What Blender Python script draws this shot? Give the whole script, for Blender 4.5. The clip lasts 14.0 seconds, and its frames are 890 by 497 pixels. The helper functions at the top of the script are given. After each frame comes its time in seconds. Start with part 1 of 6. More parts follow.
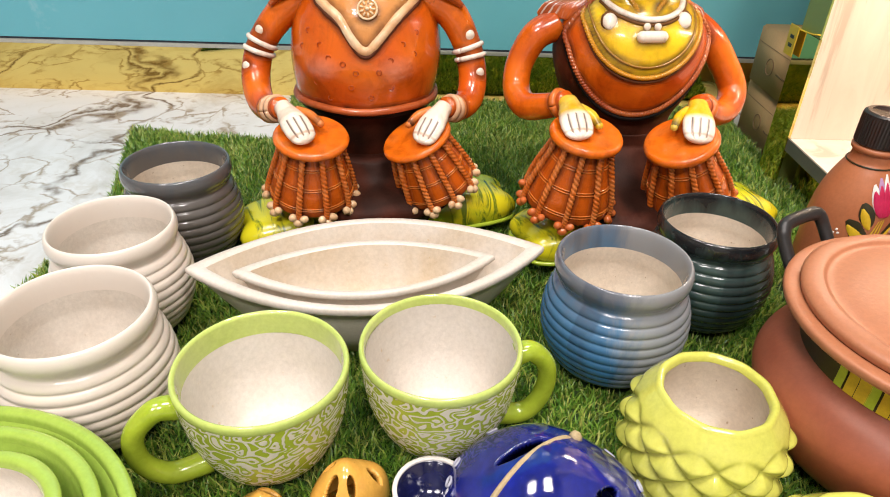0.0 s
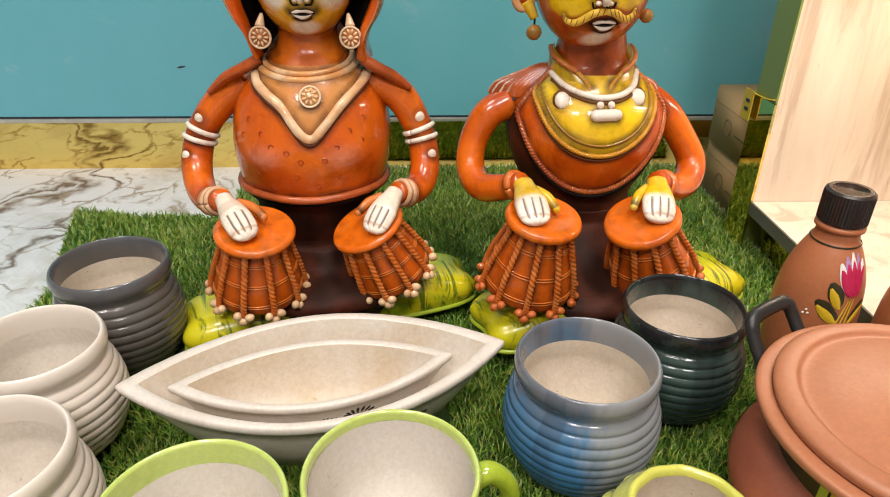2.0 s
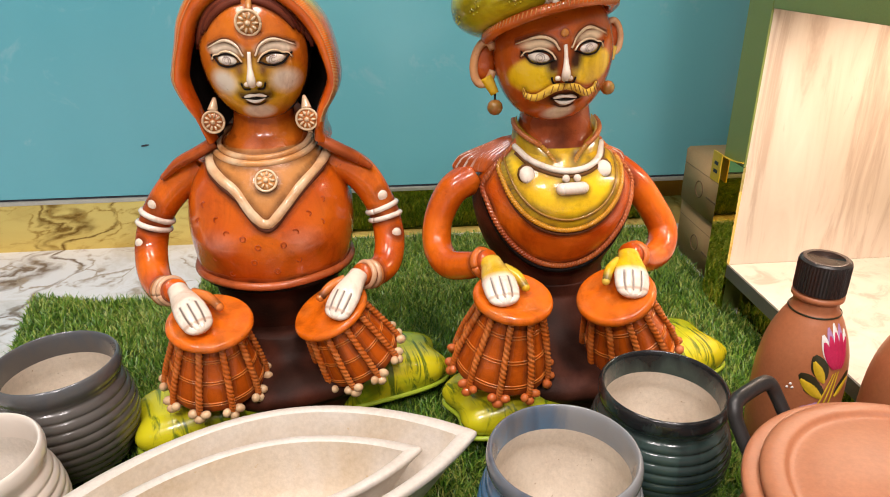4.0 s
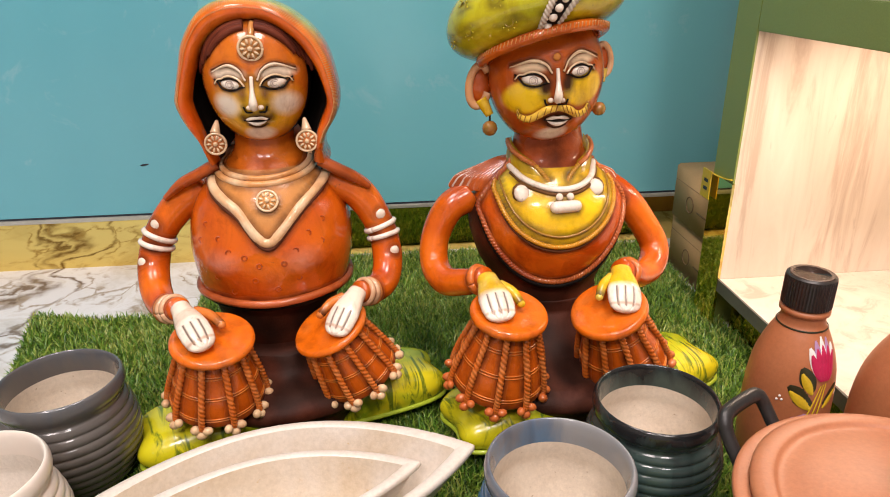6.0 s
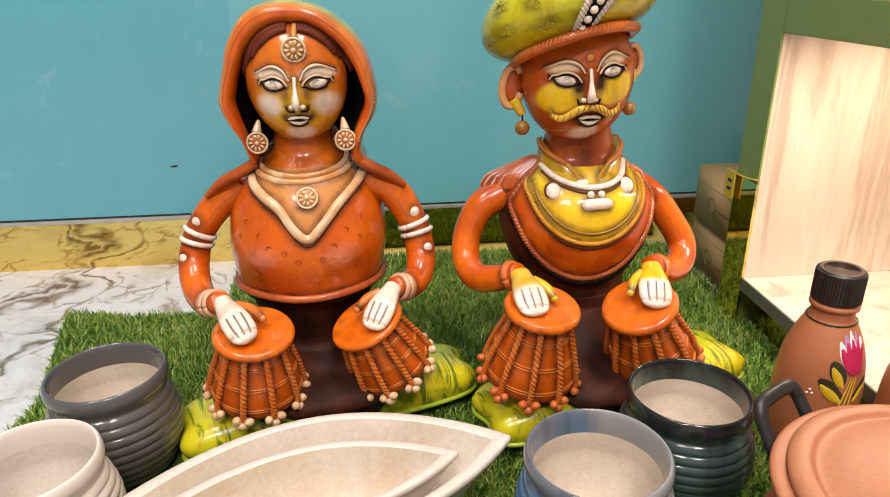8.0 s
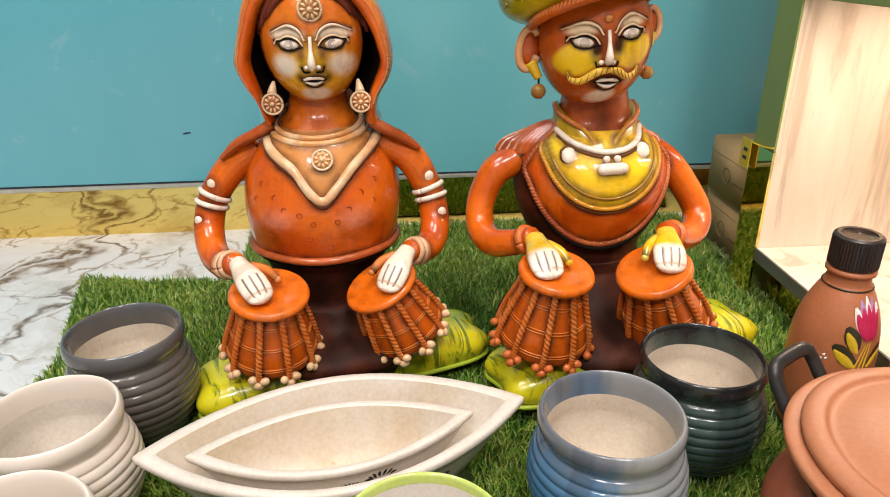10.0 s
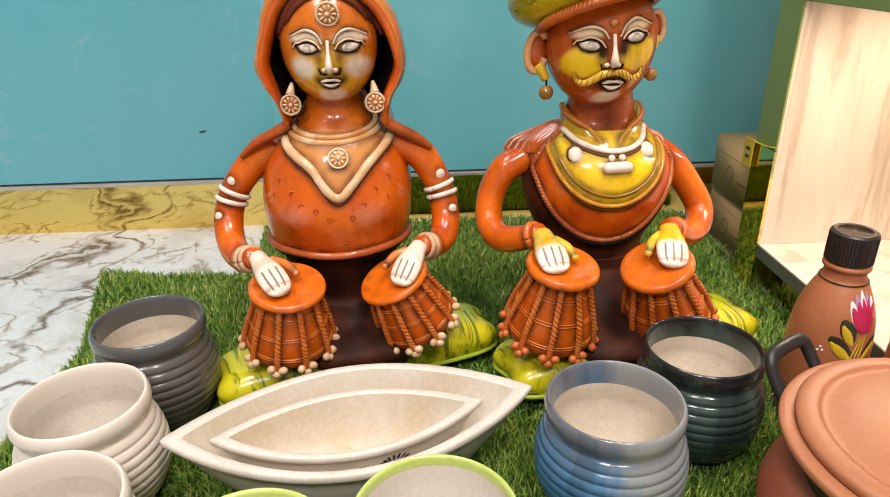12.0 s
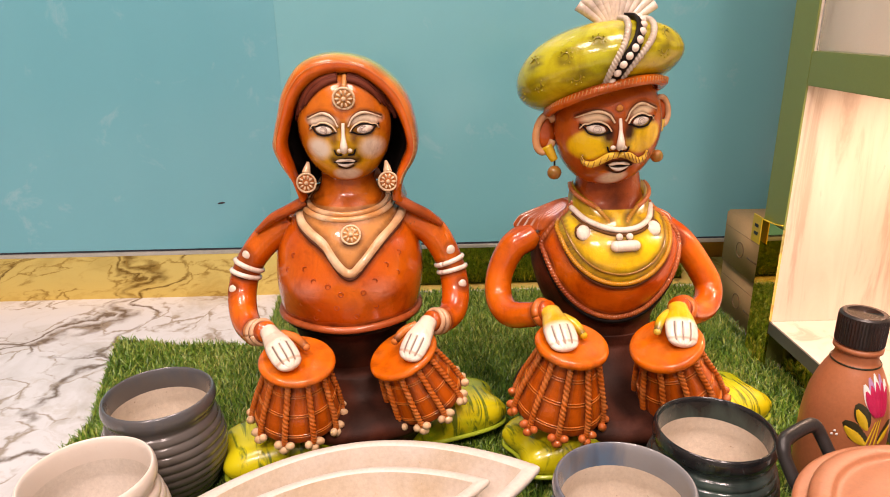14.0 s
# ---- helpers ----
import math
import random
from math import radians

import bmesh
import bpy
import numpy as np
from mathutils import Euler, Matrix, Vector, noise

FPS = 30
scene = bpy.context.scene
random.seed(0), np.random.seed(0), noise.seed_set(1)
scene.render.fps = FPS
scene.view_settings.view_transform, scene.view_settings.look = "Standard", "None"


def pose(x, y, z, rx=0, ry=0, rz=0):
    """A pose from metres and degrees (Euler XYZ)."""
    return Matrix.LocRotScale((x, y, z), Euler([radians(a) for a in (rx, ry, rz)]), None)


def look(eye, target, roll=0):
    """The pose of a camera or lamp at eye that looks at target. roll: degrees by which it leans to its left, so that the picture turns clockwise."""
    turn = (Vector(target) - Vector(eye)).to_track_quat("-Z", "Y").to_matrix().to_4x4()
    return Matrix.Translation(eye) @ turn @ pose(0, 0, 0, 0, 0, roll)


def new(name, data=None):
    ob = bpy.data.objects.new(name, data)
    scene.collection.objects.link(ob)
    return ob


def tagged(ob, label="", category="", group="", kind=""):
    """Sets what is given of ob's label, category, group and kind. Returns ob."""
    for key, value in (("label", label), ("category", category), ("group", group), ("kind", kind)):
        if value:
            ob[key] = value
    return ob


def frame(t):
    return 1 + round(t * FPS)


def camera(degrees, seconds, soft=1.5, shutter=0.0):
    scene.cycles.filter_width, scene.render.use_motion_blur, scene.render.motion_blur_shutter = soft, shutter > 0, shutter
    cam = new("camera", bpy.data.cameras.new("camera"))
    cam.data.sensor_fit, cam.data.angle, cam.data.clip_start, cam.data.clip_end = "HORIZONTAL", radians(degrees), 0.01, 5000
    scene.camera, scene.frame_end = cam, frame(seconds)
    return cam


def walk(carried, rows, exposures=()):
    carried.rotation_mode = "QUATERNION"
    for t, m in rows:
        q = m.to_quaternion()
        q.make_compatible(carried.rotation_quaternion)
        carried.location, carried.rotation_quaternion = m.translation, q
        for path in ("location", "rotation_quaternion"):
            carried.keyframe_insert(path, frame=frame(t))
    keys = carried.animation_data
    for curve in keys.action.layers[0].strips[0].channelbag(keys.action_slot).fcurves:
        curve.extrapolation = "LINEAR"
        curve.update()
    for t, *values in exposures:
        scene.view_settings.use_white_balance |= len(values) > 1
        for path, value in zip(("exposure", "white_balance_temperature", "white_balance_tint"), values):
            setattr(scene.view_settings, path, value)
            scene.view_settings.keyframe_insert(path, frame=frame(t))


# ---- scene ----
cam = camera(67.4, 14.0, 1.0)
PATH = [
    (0, (0.133, 0.193, 0.459), (0.153, 1.882, -0.613), 1.8),
    (0.5, (0.151, 0.208, 0.463), (0.202, 1.891, -0.616), 0.6),
    (1, (0.159, 0.234, 0.465), (0.225, 1.914, -0.619), 0.5),
    (1.5, (0.157, 0.252, 0.482), (0.23, 1.965, -0.548), 0.5),
    (2, (0.156, 0.254, 0.487), (0.247, 2.002, -0.481), 0.7),
    (2.5, (0.163, 0.257, 0.5), (0.294, 2.041, -0.395), 0.6),
    (3, (0.168, 0.267, 0.503), (0.297, 2.068, -0.357), -0.4),
    (3.5, (0.181, 0.296, 0.493), (0.317, 2.098, -0.365), -0.6),
    (3.7, (0.18, 0.294, 0.495), (0.319, 2.103, -0.346), -0.7),
    (5.8, (0.173, 0.281, 0.506), (0.316, 2.116, -0.279), -1.0),
    (6, (0.174, 0.277, 0.508), (0.334, 2.111, -0.273), -0.9),
    (6.5, (0.165, 0.263, 0.512), (0.334, 2.099, -0.261), -1.0),
    (7, (0.162, 0.259, 0.51), (0.329, 2.098, -0.258), -1.1),
    (7.5, (0.152, 0.258, 0.513), (0.292, 2.104, -0.245), -1.3),
    (8, (0.144, 0.26, 0.506), (0.281, 2.102, -0.259), -1.1),
    (8.2, (0.136, 0.259, 0.5), (0.284, 2.107, -0.25), -1.0),
    (10.5, (0.136, 0.254, 0.492), (0.242, 2.063, -0.353), -0.9),
    (11, (0.14, 0.25, 0.499), (0.256, 2.056, -0.352), -0.8),
    (11.5, (0.13, 0.231, 0.503), (0.231, 2.041, -0.342), -1.0),
    (12, (0.129, 0.227, 0.502), (0.222, 2.043, -0.331), -1.0),
    (12.5, (0.122, 0.206, 0.517), (0.221, 2.065, -0.213), -0.7),
    (13, (0.124, 0.194, 0.52), (0.231, 2.07, -0.165), -0.3),
    (13.5, (0.133, 0.204, 0.522), (0.234, 2.088, -0.142), -0.4),
    (14, (0.134, 0.222, 0.517), (0.191, 2.112, -0.134), -0.8),
]
walk(cam, [(t, look(eye, target, roll)) for t, eye, target, roll in PATH],
     [(0, 0.18, 6550, 15), (1.5, -0.07, 6600, 13), (3, -0.03, 6600, 15), (6, 0.04, 6800, 22), (10.5, 0.05, 6600, 14), (13, 0.05, 6800, 17), (14, 0.12, 7700, 34)])

# ---------- world and light ----------
world = bpy.data.worlds.new("world")
scene.world = world
world.use_nodes = True
world.node_tree.nodes["Background"].inputs[0].default_value = (0.75, 0.85, 1.0, 1)
world.node_tree.nodes["Background"].inputs[1].default_value = 0.3


def area(name, eye, target, sx, sy, watts, colour):
    d = bpy.data.lights.new(name, "AREA")
    d.shape, d.size, d.size_y, d.energy, d.color = "RECTANGLE", sx, sy, watts, colour
    ob = new(name, d)
    ob.matrix_world = look(eye, target)
    return ob


# ceiling panels of the shop and the strip under the cabinet's upper rail
area("ceiling_panel_light", (-0.65, 0.35, 2.62), (-0.65, 0.351, 0), 0.6, 0.6, 28, (1.0, 0.95, 0.88))
area("ceiling_panel_light", (0.62, 0.38, 2.62), (0.62, 0.381, 0), 0.6, 0.6, 36, (1.0, 0.94, 0.86))
area("ceiling_panel_light", (-0.65, -1.3, 2.62), (-0.65, -1.299, 0), 0.6, 0.6, 46, (1.0, 0.97, 0.92))
area("ceiling_panel_light", (0.55, -1.3, 2.62), (0.55, -1.299, 0), 0.6, 0.6, 46, (1.0, 0.97, 0.92))
area("cabinet_strip_light", (0.72, 0.955, 0.427), (0.745, 0.965, 0), 0.02, 0.26, 1.2, (1.0, 0.83, 0.63))


# ---------- materials ----------
def material(name):
    m = bpy.data.materials.new(name)
    m.use_nodes = True
    nt = m.node_tree
    b = nt.nodes["Principled BSDF"]
    return m, nt, b


def node(nt, kind, **props):
    n = nt.nodes.new(kind)
    for k, v in props.items():
        if k in n.inputs:
            n.inputs[k].default_value = v
    return n


def coords(nt, scale=(1, 1, 1), which="Object"):
    tc = nt.nodes.new("ShaderNodeTexCoord")
    mp = nt.nodes.new("ShaderNodeMapping")
    mp.inputs["Scale"].default_value = scale
    nt.links.new(tc.outputs[which], mp.inputs["Vector"])
    return mp.outputs["Vector"]


def ramp(nt, src, stops):
    r = nt.nodes.new("ShaderNodeValToRGB")
    while len(r.color_ramp.elements) < len(stops):
        r.color_ramp.elements.new(0.5)
    for e, (p, c) in zip(r.color_ramp.elements, stops):
        e.position, e.color = p, (*c, 1)
    nt.links.new(src, r.inputs["Fac"])
    return r.outputs["Color"]


def mix(nt, fac, a, b, mode="MIX"):
    m = nt.nodes.new("ShaderNodeMix")
    m.data_type, m.blend_type = "RGBA", mode
    ins = [s for s in m.inputs if s.enabled]
    for sock, v in zip(ins, (fac, a, b)):
        if hasattr(v, "links"):
            nt.links.new(v, sock)
        elif isinstance(v, (int, float)):
            sock.default_value = v
        else:
            sock.default_value = (*v, 1)
    return [s for s in m.outputs if s.enabled][0]


def noise_fac(nt, vec, scale, detail=4, rough=0.55, dist=0.0):
    n = nt.nodes.new("ShaderNodeTexNoise")
    n.inputs["Scale"].default_value, n.inputs["Detail"].default_value = scale, detail
    n.inputs["Roughness"].default_value, n.inputs["Distortion"].default_value = rough, dist
    nt.links.new(vec, n.inputs["Vector"])
    return n.outputs["Fac"]


def bump(nt, b, height, strength, dist=0.002):
    n = nt.nodes.new("ShaderNodeBump")
    n.inputs["Strength"].default_value, n.inputs["Distance"].default_value = strength, dist
    nt.links.new(height, n.inputs["Height"])
    nt.links.new(n.outputs["Normal"], b.inputs["Normal"])


def surface(name, light, dark, rough, scale=30, fine=300, bump_amount=0.15, metal=0.0, coat=0.0, spots=None, rough_var=0.08):
    """A mottled surface: two tones in broad patches, fine grain, slight relief and, with spots, small dark specks."""
    m, nt, b = material(name)
    v = coords(nt)
    big = noise_fac(nt, v, scale, 5, 0.6, 0.4)
    col = ramp(nt, big, [(0.3, dark), (0.65, light)])
    grain = noise_fac(nt, v, fine, 3, 0.7)
    col = mix(nt, 0.25, col, ramp(nt, grain, [(0.3, tuple(c * 0.6 for c in light)), (0.7, tuple(min(1, c * 1.15) for c in light))]))
    if spots:
        sp = ramp(nt, noise_fac(nt, v, scale * 9, 3, 0.55), [(0.69, (0, 0, 0)), (0.75, (0.8, 0.8, 0.8))])
        col = mix(nt, sp, col, spots)
    nt.links.new(col, b.inputs["Base Color"])
    rr = nt.nodes.new("ShaderNodeMapRange")
    rr.inputs["To Min"].default_value, rr.inputs["To Max"].default_value = max(0.02, rough - rough_var), rough + rough_var
    nt.links.new(big, rr.inputs["Value"])
    nt.links.new(rr.outputs["Result"], b.inputs["Roughness"])
    b.inputs["Metallic"].default_value, b.inputs["Coat Weight"].default_value = metal, coat
    b.inputs["Coat Roughness"].default_value = 0.06
    if bump_amount:
        bump(nt, b, grain, bump_amount, 0.001)
    return m


def glaze(name, stops, rough=0.12, streak=None, turn=None):
    """Fired glaze: tones by height, rim (1) to foot (0), mostly darker below, in soft streaks."""
    m, nt, b = material(name)
    tc = nt.nodes.new("ShaderNodeTexCoord")
    sep = nt.nodes.new("ShaderNodeSeparateXYZ")
    nt.links.new(tc.outputs["Object"], sep.inputs[0])
    v = coords(nt, (1, 1, 0.35))
    n1 = noise_fac(nt, v, 28, 5, 0.6, 0.8)
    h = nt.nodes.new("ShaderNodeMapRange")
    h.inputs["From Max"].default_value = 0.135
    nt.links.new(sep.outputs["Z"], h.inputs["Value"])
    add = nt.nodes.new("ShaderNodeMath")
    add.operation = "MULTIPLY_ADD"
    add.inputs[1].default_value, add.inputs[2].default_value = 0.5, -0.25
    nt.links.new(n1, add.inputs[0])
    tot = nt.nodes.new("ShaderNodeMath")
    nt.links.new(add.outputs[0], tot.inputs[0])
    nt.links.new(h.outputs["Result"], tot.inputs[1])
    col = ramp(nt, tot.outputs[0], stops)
    if streak:
        vs = coords(nt, (1, 1, 0.12))
        s = ramp(nt, noise_fac(nt, vs, 45, 2, 0.5), [(0.56, (0, 0, 0)), (0.66, (1, 1, 1))])
        soft = nt.nodes.new("ShaderNodeMath")
        soft.operation = "MULTIPLY"
        soft.inputs[1].default_value = 0.38
        nt.links.new(s, soft.inputs[0])
        col = mix(nt, soft.outputs[0], col, streak)
    if turn:
        dot = nt.nodes.new("ShaderNodeVectorMath")
        dot.operation = "DOT_PRODUCT"
        dot.inputs[1].default_value = turn[0]
        nt.links.new(tc.outputs["Object"], dot.inputs[0])
        part_way = nt.nodes.new("ShaderNodeMath")
        part_way.operation = "MULTIPLY_ADD"
        part_way.inputs[1].default_value = 0.35
        nt.links.new(n1, part_way.inputs[0])
        nt.links.new(dot.outputs["Value"], part_way.inputs[2])
        col = mix(nt, ramp(nt, part_way.outputs[0], [(0.19, (0, 0, 0)), (0.30, (0.85, 0.85, 0.85))]), col, turn[1])
    fine = noise_fac(nt, coords(nt), 420, 3, 0.7)
    speck = ramp(nt, fine, [(0.70, (0, 0, 0)), (0.78, (0.5, 0.5, 0.5))])
    col = mix(nt, speck, col, tuple(c * 0.35 for c in stops[0][1]))
    nt.links.new(col, b.inputs["Base Color"])
    b.inputs["Roughness"].default_value = rough
    b.inputs["Coat Weight"].default_value, b.inputs["Coat Roughness"].default_value = 0.35, 0.08
    bump(nt, b, noise_fac(nt, coords(nt), 90, 3, 0.6), 0.12, 0.002)
    return m


M_BISQUE = surface("raw_clay_lining", (0.70, 0.61, 0.50), (0.57, 0.47, 0.37), 0.85, 22, 260, 0.3, spots=(0.3, 0.2, 0.12))
M_LINING_W = surface("white_slip_lining", (0.70, 0.64, 0.57), (0.61, 0.53, 0.45), 0.7, 18, 260, 0.25, spots=(0.45, 0.33, 0.22))
M_CUP_LINING = surface("chalky_white_lining", (0.67, 0.62, 0.57), (0.61, 0.54, 0.46), 0.75, 11, 240, 0.2, spots=(0.55, 0.42, 0.28))
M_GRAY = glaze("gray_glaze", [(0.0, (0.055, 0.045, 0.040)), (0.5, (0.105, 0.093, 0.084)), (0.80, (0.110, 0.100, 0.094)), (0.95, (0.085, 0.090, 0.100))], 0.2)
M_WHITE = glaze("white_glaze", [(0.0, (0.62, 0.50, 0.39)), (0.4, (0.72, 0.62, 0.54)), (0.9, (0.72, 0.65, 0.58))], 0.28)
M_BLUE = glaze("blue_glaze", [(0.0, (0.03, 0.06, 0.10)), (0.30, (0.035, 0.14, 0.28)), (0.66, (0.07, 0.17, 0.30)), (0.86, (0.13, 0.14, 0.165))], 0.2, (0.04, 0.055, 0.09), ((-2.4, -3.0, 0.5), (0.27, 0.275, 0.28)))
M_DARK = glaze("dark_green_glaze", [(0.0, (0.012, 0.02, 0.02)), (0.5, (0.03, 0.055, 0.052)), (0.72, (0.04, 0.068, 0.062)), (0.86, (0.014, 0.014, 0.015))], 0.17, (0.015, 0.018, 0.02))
M_LIME = surface("lime_glaze", (0.52, 0.62, 0.17), (0.42, 0.53, 0.11), 0.14, 20, 200, 0.06, coat=0.5)
M_LIME_DARK = surface("olive_lime_glaze", (0.40, 0.50, 0.04), (0.28, 0.38, 0.02), 0.16, 20, 200, 0.06, coat=0.5)
M_LEMON = surface("lemon_glaze", (0.62, 0.60, 0.12), (0.50, 0.51, 0.080), 0.16, 20, 220, 0.08, coat=0.5)
M_BOAT = surface("off_white_ceramic", (0.68, 0.62, 0.56), (0.60, 0.53, 0.45), 0.35, 24, 240, 0.12, rough_var=0.1)
M_BOAT_IN = surface("stained_ceramic_lining", (0.68, 0.62, 0.55), (0.52, 0.38, 0.22), 0.7, 9, 200, 0.3, spots=(0.50, 0.34, 0.16))
M_TERRA = surface("terracotta", (0.36, 0.100, 0.050), (0.28, 0.070, 0.036), 0.45, 14, 240, 0.12)
M_TERRA_LID = surface("pale_terracotta", (0.45, 0.170, 0.080), (0.36, 0.125, 0.058), 0.42, 14, 240, 0.15)
M_TERRA_B = surface("burnished_terracotta", (0.45, 0.155, 0.064), (0.37, 0.12, 0.05), 0.42, 14, 260, 0.1)
M_BLACK = surface("black_plastic", (0.018, 0.014, 0.013), (0.012, 0.01, 0.01), 0.35, 30, 300, 0.1)
M_HANDLE = surface("black_glazed_clay", (0.022, 0.02, 0.02), (0.014, 0.013, 0.013), 0.38, 30, 300, 0.2)
M_CAPTOP = surface("worn_brown_plastic", (0.075, 0.045, 0.035), (0.045, 0.03, 0.025), 0.25, 60, 300, 0.15)
M_COBALT = surface("cobalt_glaze", (0.011, 0.020, 0.25), (0.006, 0.005, 0.030), 0.08, 34, 200, 0.12, coat=0.8, spots=(0.05, 0.04, 0.16))
M_NAVY = surface("dark_navy_glaze", (0.008, 0.010, 0.06), (0.005, 0.005, 0.02), 0.12, 34, 200, 0.12, coat=0.6)
M_MANGO = surface("mango_glaze", (0.80, 0.44, 0.09), (0.70, 0.33, 0.05), 0.2, 30, 200, 0.1, coat=0.4, spots=(0.35, 0.13, 0.02))
M_WHITE_PAINT = surface("white_paint", (0.78, 0.74, 0.70), (0.70, 0.66, 0.62), 0.4, 60, 400, 0.05)
M_PINK = surface("crimson_paint", (0.55, 0.02, 0.09), (0.42, 0.01, 0.06), 0.4, 60, 400, 0.05)
M_LILAC = surface("lilac_paint", (0.42, 0.24, 0.42), (0.34, 0.18, 0.34), 0.4, 60, 400, 0.05)
M_YELLOW = surface("yellow_paint", (0.66, 0.44, 0.02), (0.56, 0.36, 0.02), 0.4, 60, 400, 0.05)
M_OLIVE = surface("dark_olive_paint", (0.035, 0.03, 0.01), (0.02, 0.018, 0.008), 0.4, 60, 400, 0.05)
M_STRING = surface("hemp_string", (0.50, 0.38, 0.22), (0.38, 0.28, 0.15), 0.9, 200, 900, 0.6)
M_CARD = surface("cardboard", (0.50, 0.30, 0.135), (0.41, 0.245, 0.105), 0.8, 12, 300, 0.15)
M_INK = surface("brown_ink", (0.23, 0.13, 0.06), (0.18, 0.10, 0.045), 0.8, 60, 300, 0.05)
M_CABGREEN = surface("olive_green_laminate", (0.215, 0.27, 0.065), (0.20, 0.25, 0.058), 0.35, 6, 500, 0.05)
M_EDGE = surface("gray_edge_band", (0.13, 0.125, 0.105), (0.10, 0.095, 0.08), 0.5, 20, 300, 0.1)
M_PLASTER = surface("painted_plaster", (0.26, 0.23, 0.20), (0.22, 0.20, 0.17), 0.8, 3, 120, 0.1)
M_PALE = surface("pale_painted_plaster", (0.36, 0.35, 0.33), (0.32, 0.31, 0.29), 0.7, 3, 120, 0.1)
M_CEIL = surface("ceiling_board", (0.30, 0.29, 0.28), (0.27, 0.26, 0.25), 0.9, 3, 160, 0.1)
M_TRIM = surface("pale_aluminium_trim", (0.55, 0.55, 0.50), (0.46, 0.46, 0.42), 0.35, 30, 400, 0.05, metal=0.5)
M_GASKET = surface("dark_gasket", (0.012, 0.018, 0.03), (0.008, 0.012, 0.02), 0.5, 30, 400, 0.05)

M_GOLD, nt, b = material("gold_mirror")
b.inputs["Metallic"].default_value = 1.0
b.inputs["Base Color"].default_value = (0.80, 0.62, 0.20, 1)
b.inputs["Roughness"].default_value = 0.04
bump(nt, b, noise_fac(nt, coords(nt), 6, 2, 0.5), 0.02, 0.01)

M_GLASS, nt, b = material("display_glass")
b.inputs["Base Color"].default_value = (0.80, 0.84, 0.84, 1)
b.inputs["Transmission Weight"].default_value = 1.0
b.inputs["Roughness"].default_value = 0.12
b.inputs["IOR"].default_value = 1.45

# teal laminate: nearly even, faint vertical drift and small scuffs
def laminate(name, deep, pale):
    m, nt, b = material(name)
    col = ramp(nt, noise_fac(nt, coords(nt, (1, 1, 0.3)), 2.2, 3, 0.5), [(0.3, deep), (0.7, pale)])
    # Scuffs are strengthened so that they also carry painted glare.
    scuff_glare = ramp(nt, noise_fac(nt, coords(nt), 9, 6, 0.7, 0.6), [(0.60, (0, 0, 0)), (0.74, (0.30, 0.30, 0.30))])
    nt.links.new(mix(nt, scuff_glare, col, (0.42, 0.58, 0.62)), b.inputs["Base Color"])
    nt.links.new(ramp(nt, noise_fac(nt, coords(nt), 5, 5, 0.6), [(0.3, (0.15, 0.15, 0.15)), (0.7, (0.24, 0.24, 0.24))]), b.inputs["Roughness"])
    b.inputs["IOR"].default_value = 1.65
    return m


M_TEAL = laminate("teal_gloss_laminate", (0.095, 0.375, 0.455), (0.120, 0.415, 0.495))
# Right sheet paler: reflected light is put into its base colour.
M_TEAL_GLARE = laminate("teal_gloss_laminate_glare", (0.120, 0.415, 0.480), (0.155, 0.465, 0.525))

# broken white marble with grey-brown veins
M_MARBLE, nt, b = material("white_veined_marble")
v = coords(nt)
warp = nt.nodes.new("ShaderNodeTexNoise")
warp.inputs["Scale"].default_value, warp.inputs["Detail"].default_value = 6.0, 9
nt.links.new(v, warp.inputs["Vector"])
off = nt.nodes.new("ShaderNodeVectorMath")
off.operation = "MULTIPLY_ADD"
off.inputs[1].default_value = (0.30, 0.30, 0.0)
nt.links.new(warp.outputs["Color"], off.inputs[0])
nt.links.new(v, off.inputs[2])


def vein(scale, lo, hi):
    vo = nt.nodes.new("ShaderNodeTexVoronoi")
    vo.feature = "DISTANCE_TO_EDGE"
    vo.inputs["Scale"].default_value = scale
    nt.links.new(off.outputs[0], vo.inputs["Vector"])
    return ramp(nt, vo.outputs["Distance"], [(lo, (1, 1, 1)), (hi, (0, 0, 0))])


patch = noise_fac(nt, v, 4.5, 5, 0.6, 1.2)
base = ramp(nt, patch, [(0.32, (0.48, 0.46, 0.44)), (0.5, (0.63, 0.63, 0.64)), (0.75, (0.67, 0.67, 0.68))])
cloud = ramp(nt, noise_fac(nt, off.outputs[0], 14, 6, 0.7, 1.5), [(0.52, (0, 0, 0)), (0.72, (0.6, 0.6, 0.6))])
col = mix(nt, cloud, base, (0.46, 0.40, 0.33))
gate = ramp(nt, noise_fac(nt, v, 9, 3, 0.6), [(0.36, (0, 0, 0)), (0.52, (1, 1, 1))])
bold = mix(nt, 1.0, vein(4.2, 0.004, 0.030), gate, "MULTIPLY")
col = mix(nt, bold, col, (0.17, 0.125, 0.095))
thin = mix(nt, 1.0, vein(15.0, 0.0, 0.06), ramp(nt, noise_fac(nt, v, 13, 4, 0.65), [(0.44, (0, 0, 0)), (0.56, (1, 1, 1))]), "MULTIPLY")
col = mix(nt, thin, col, (0.32, 0.26, 0.20))
nt.links.new(col, b.inputs["Base Color"])
b.inputs["Roughness"].default_value = 0.22

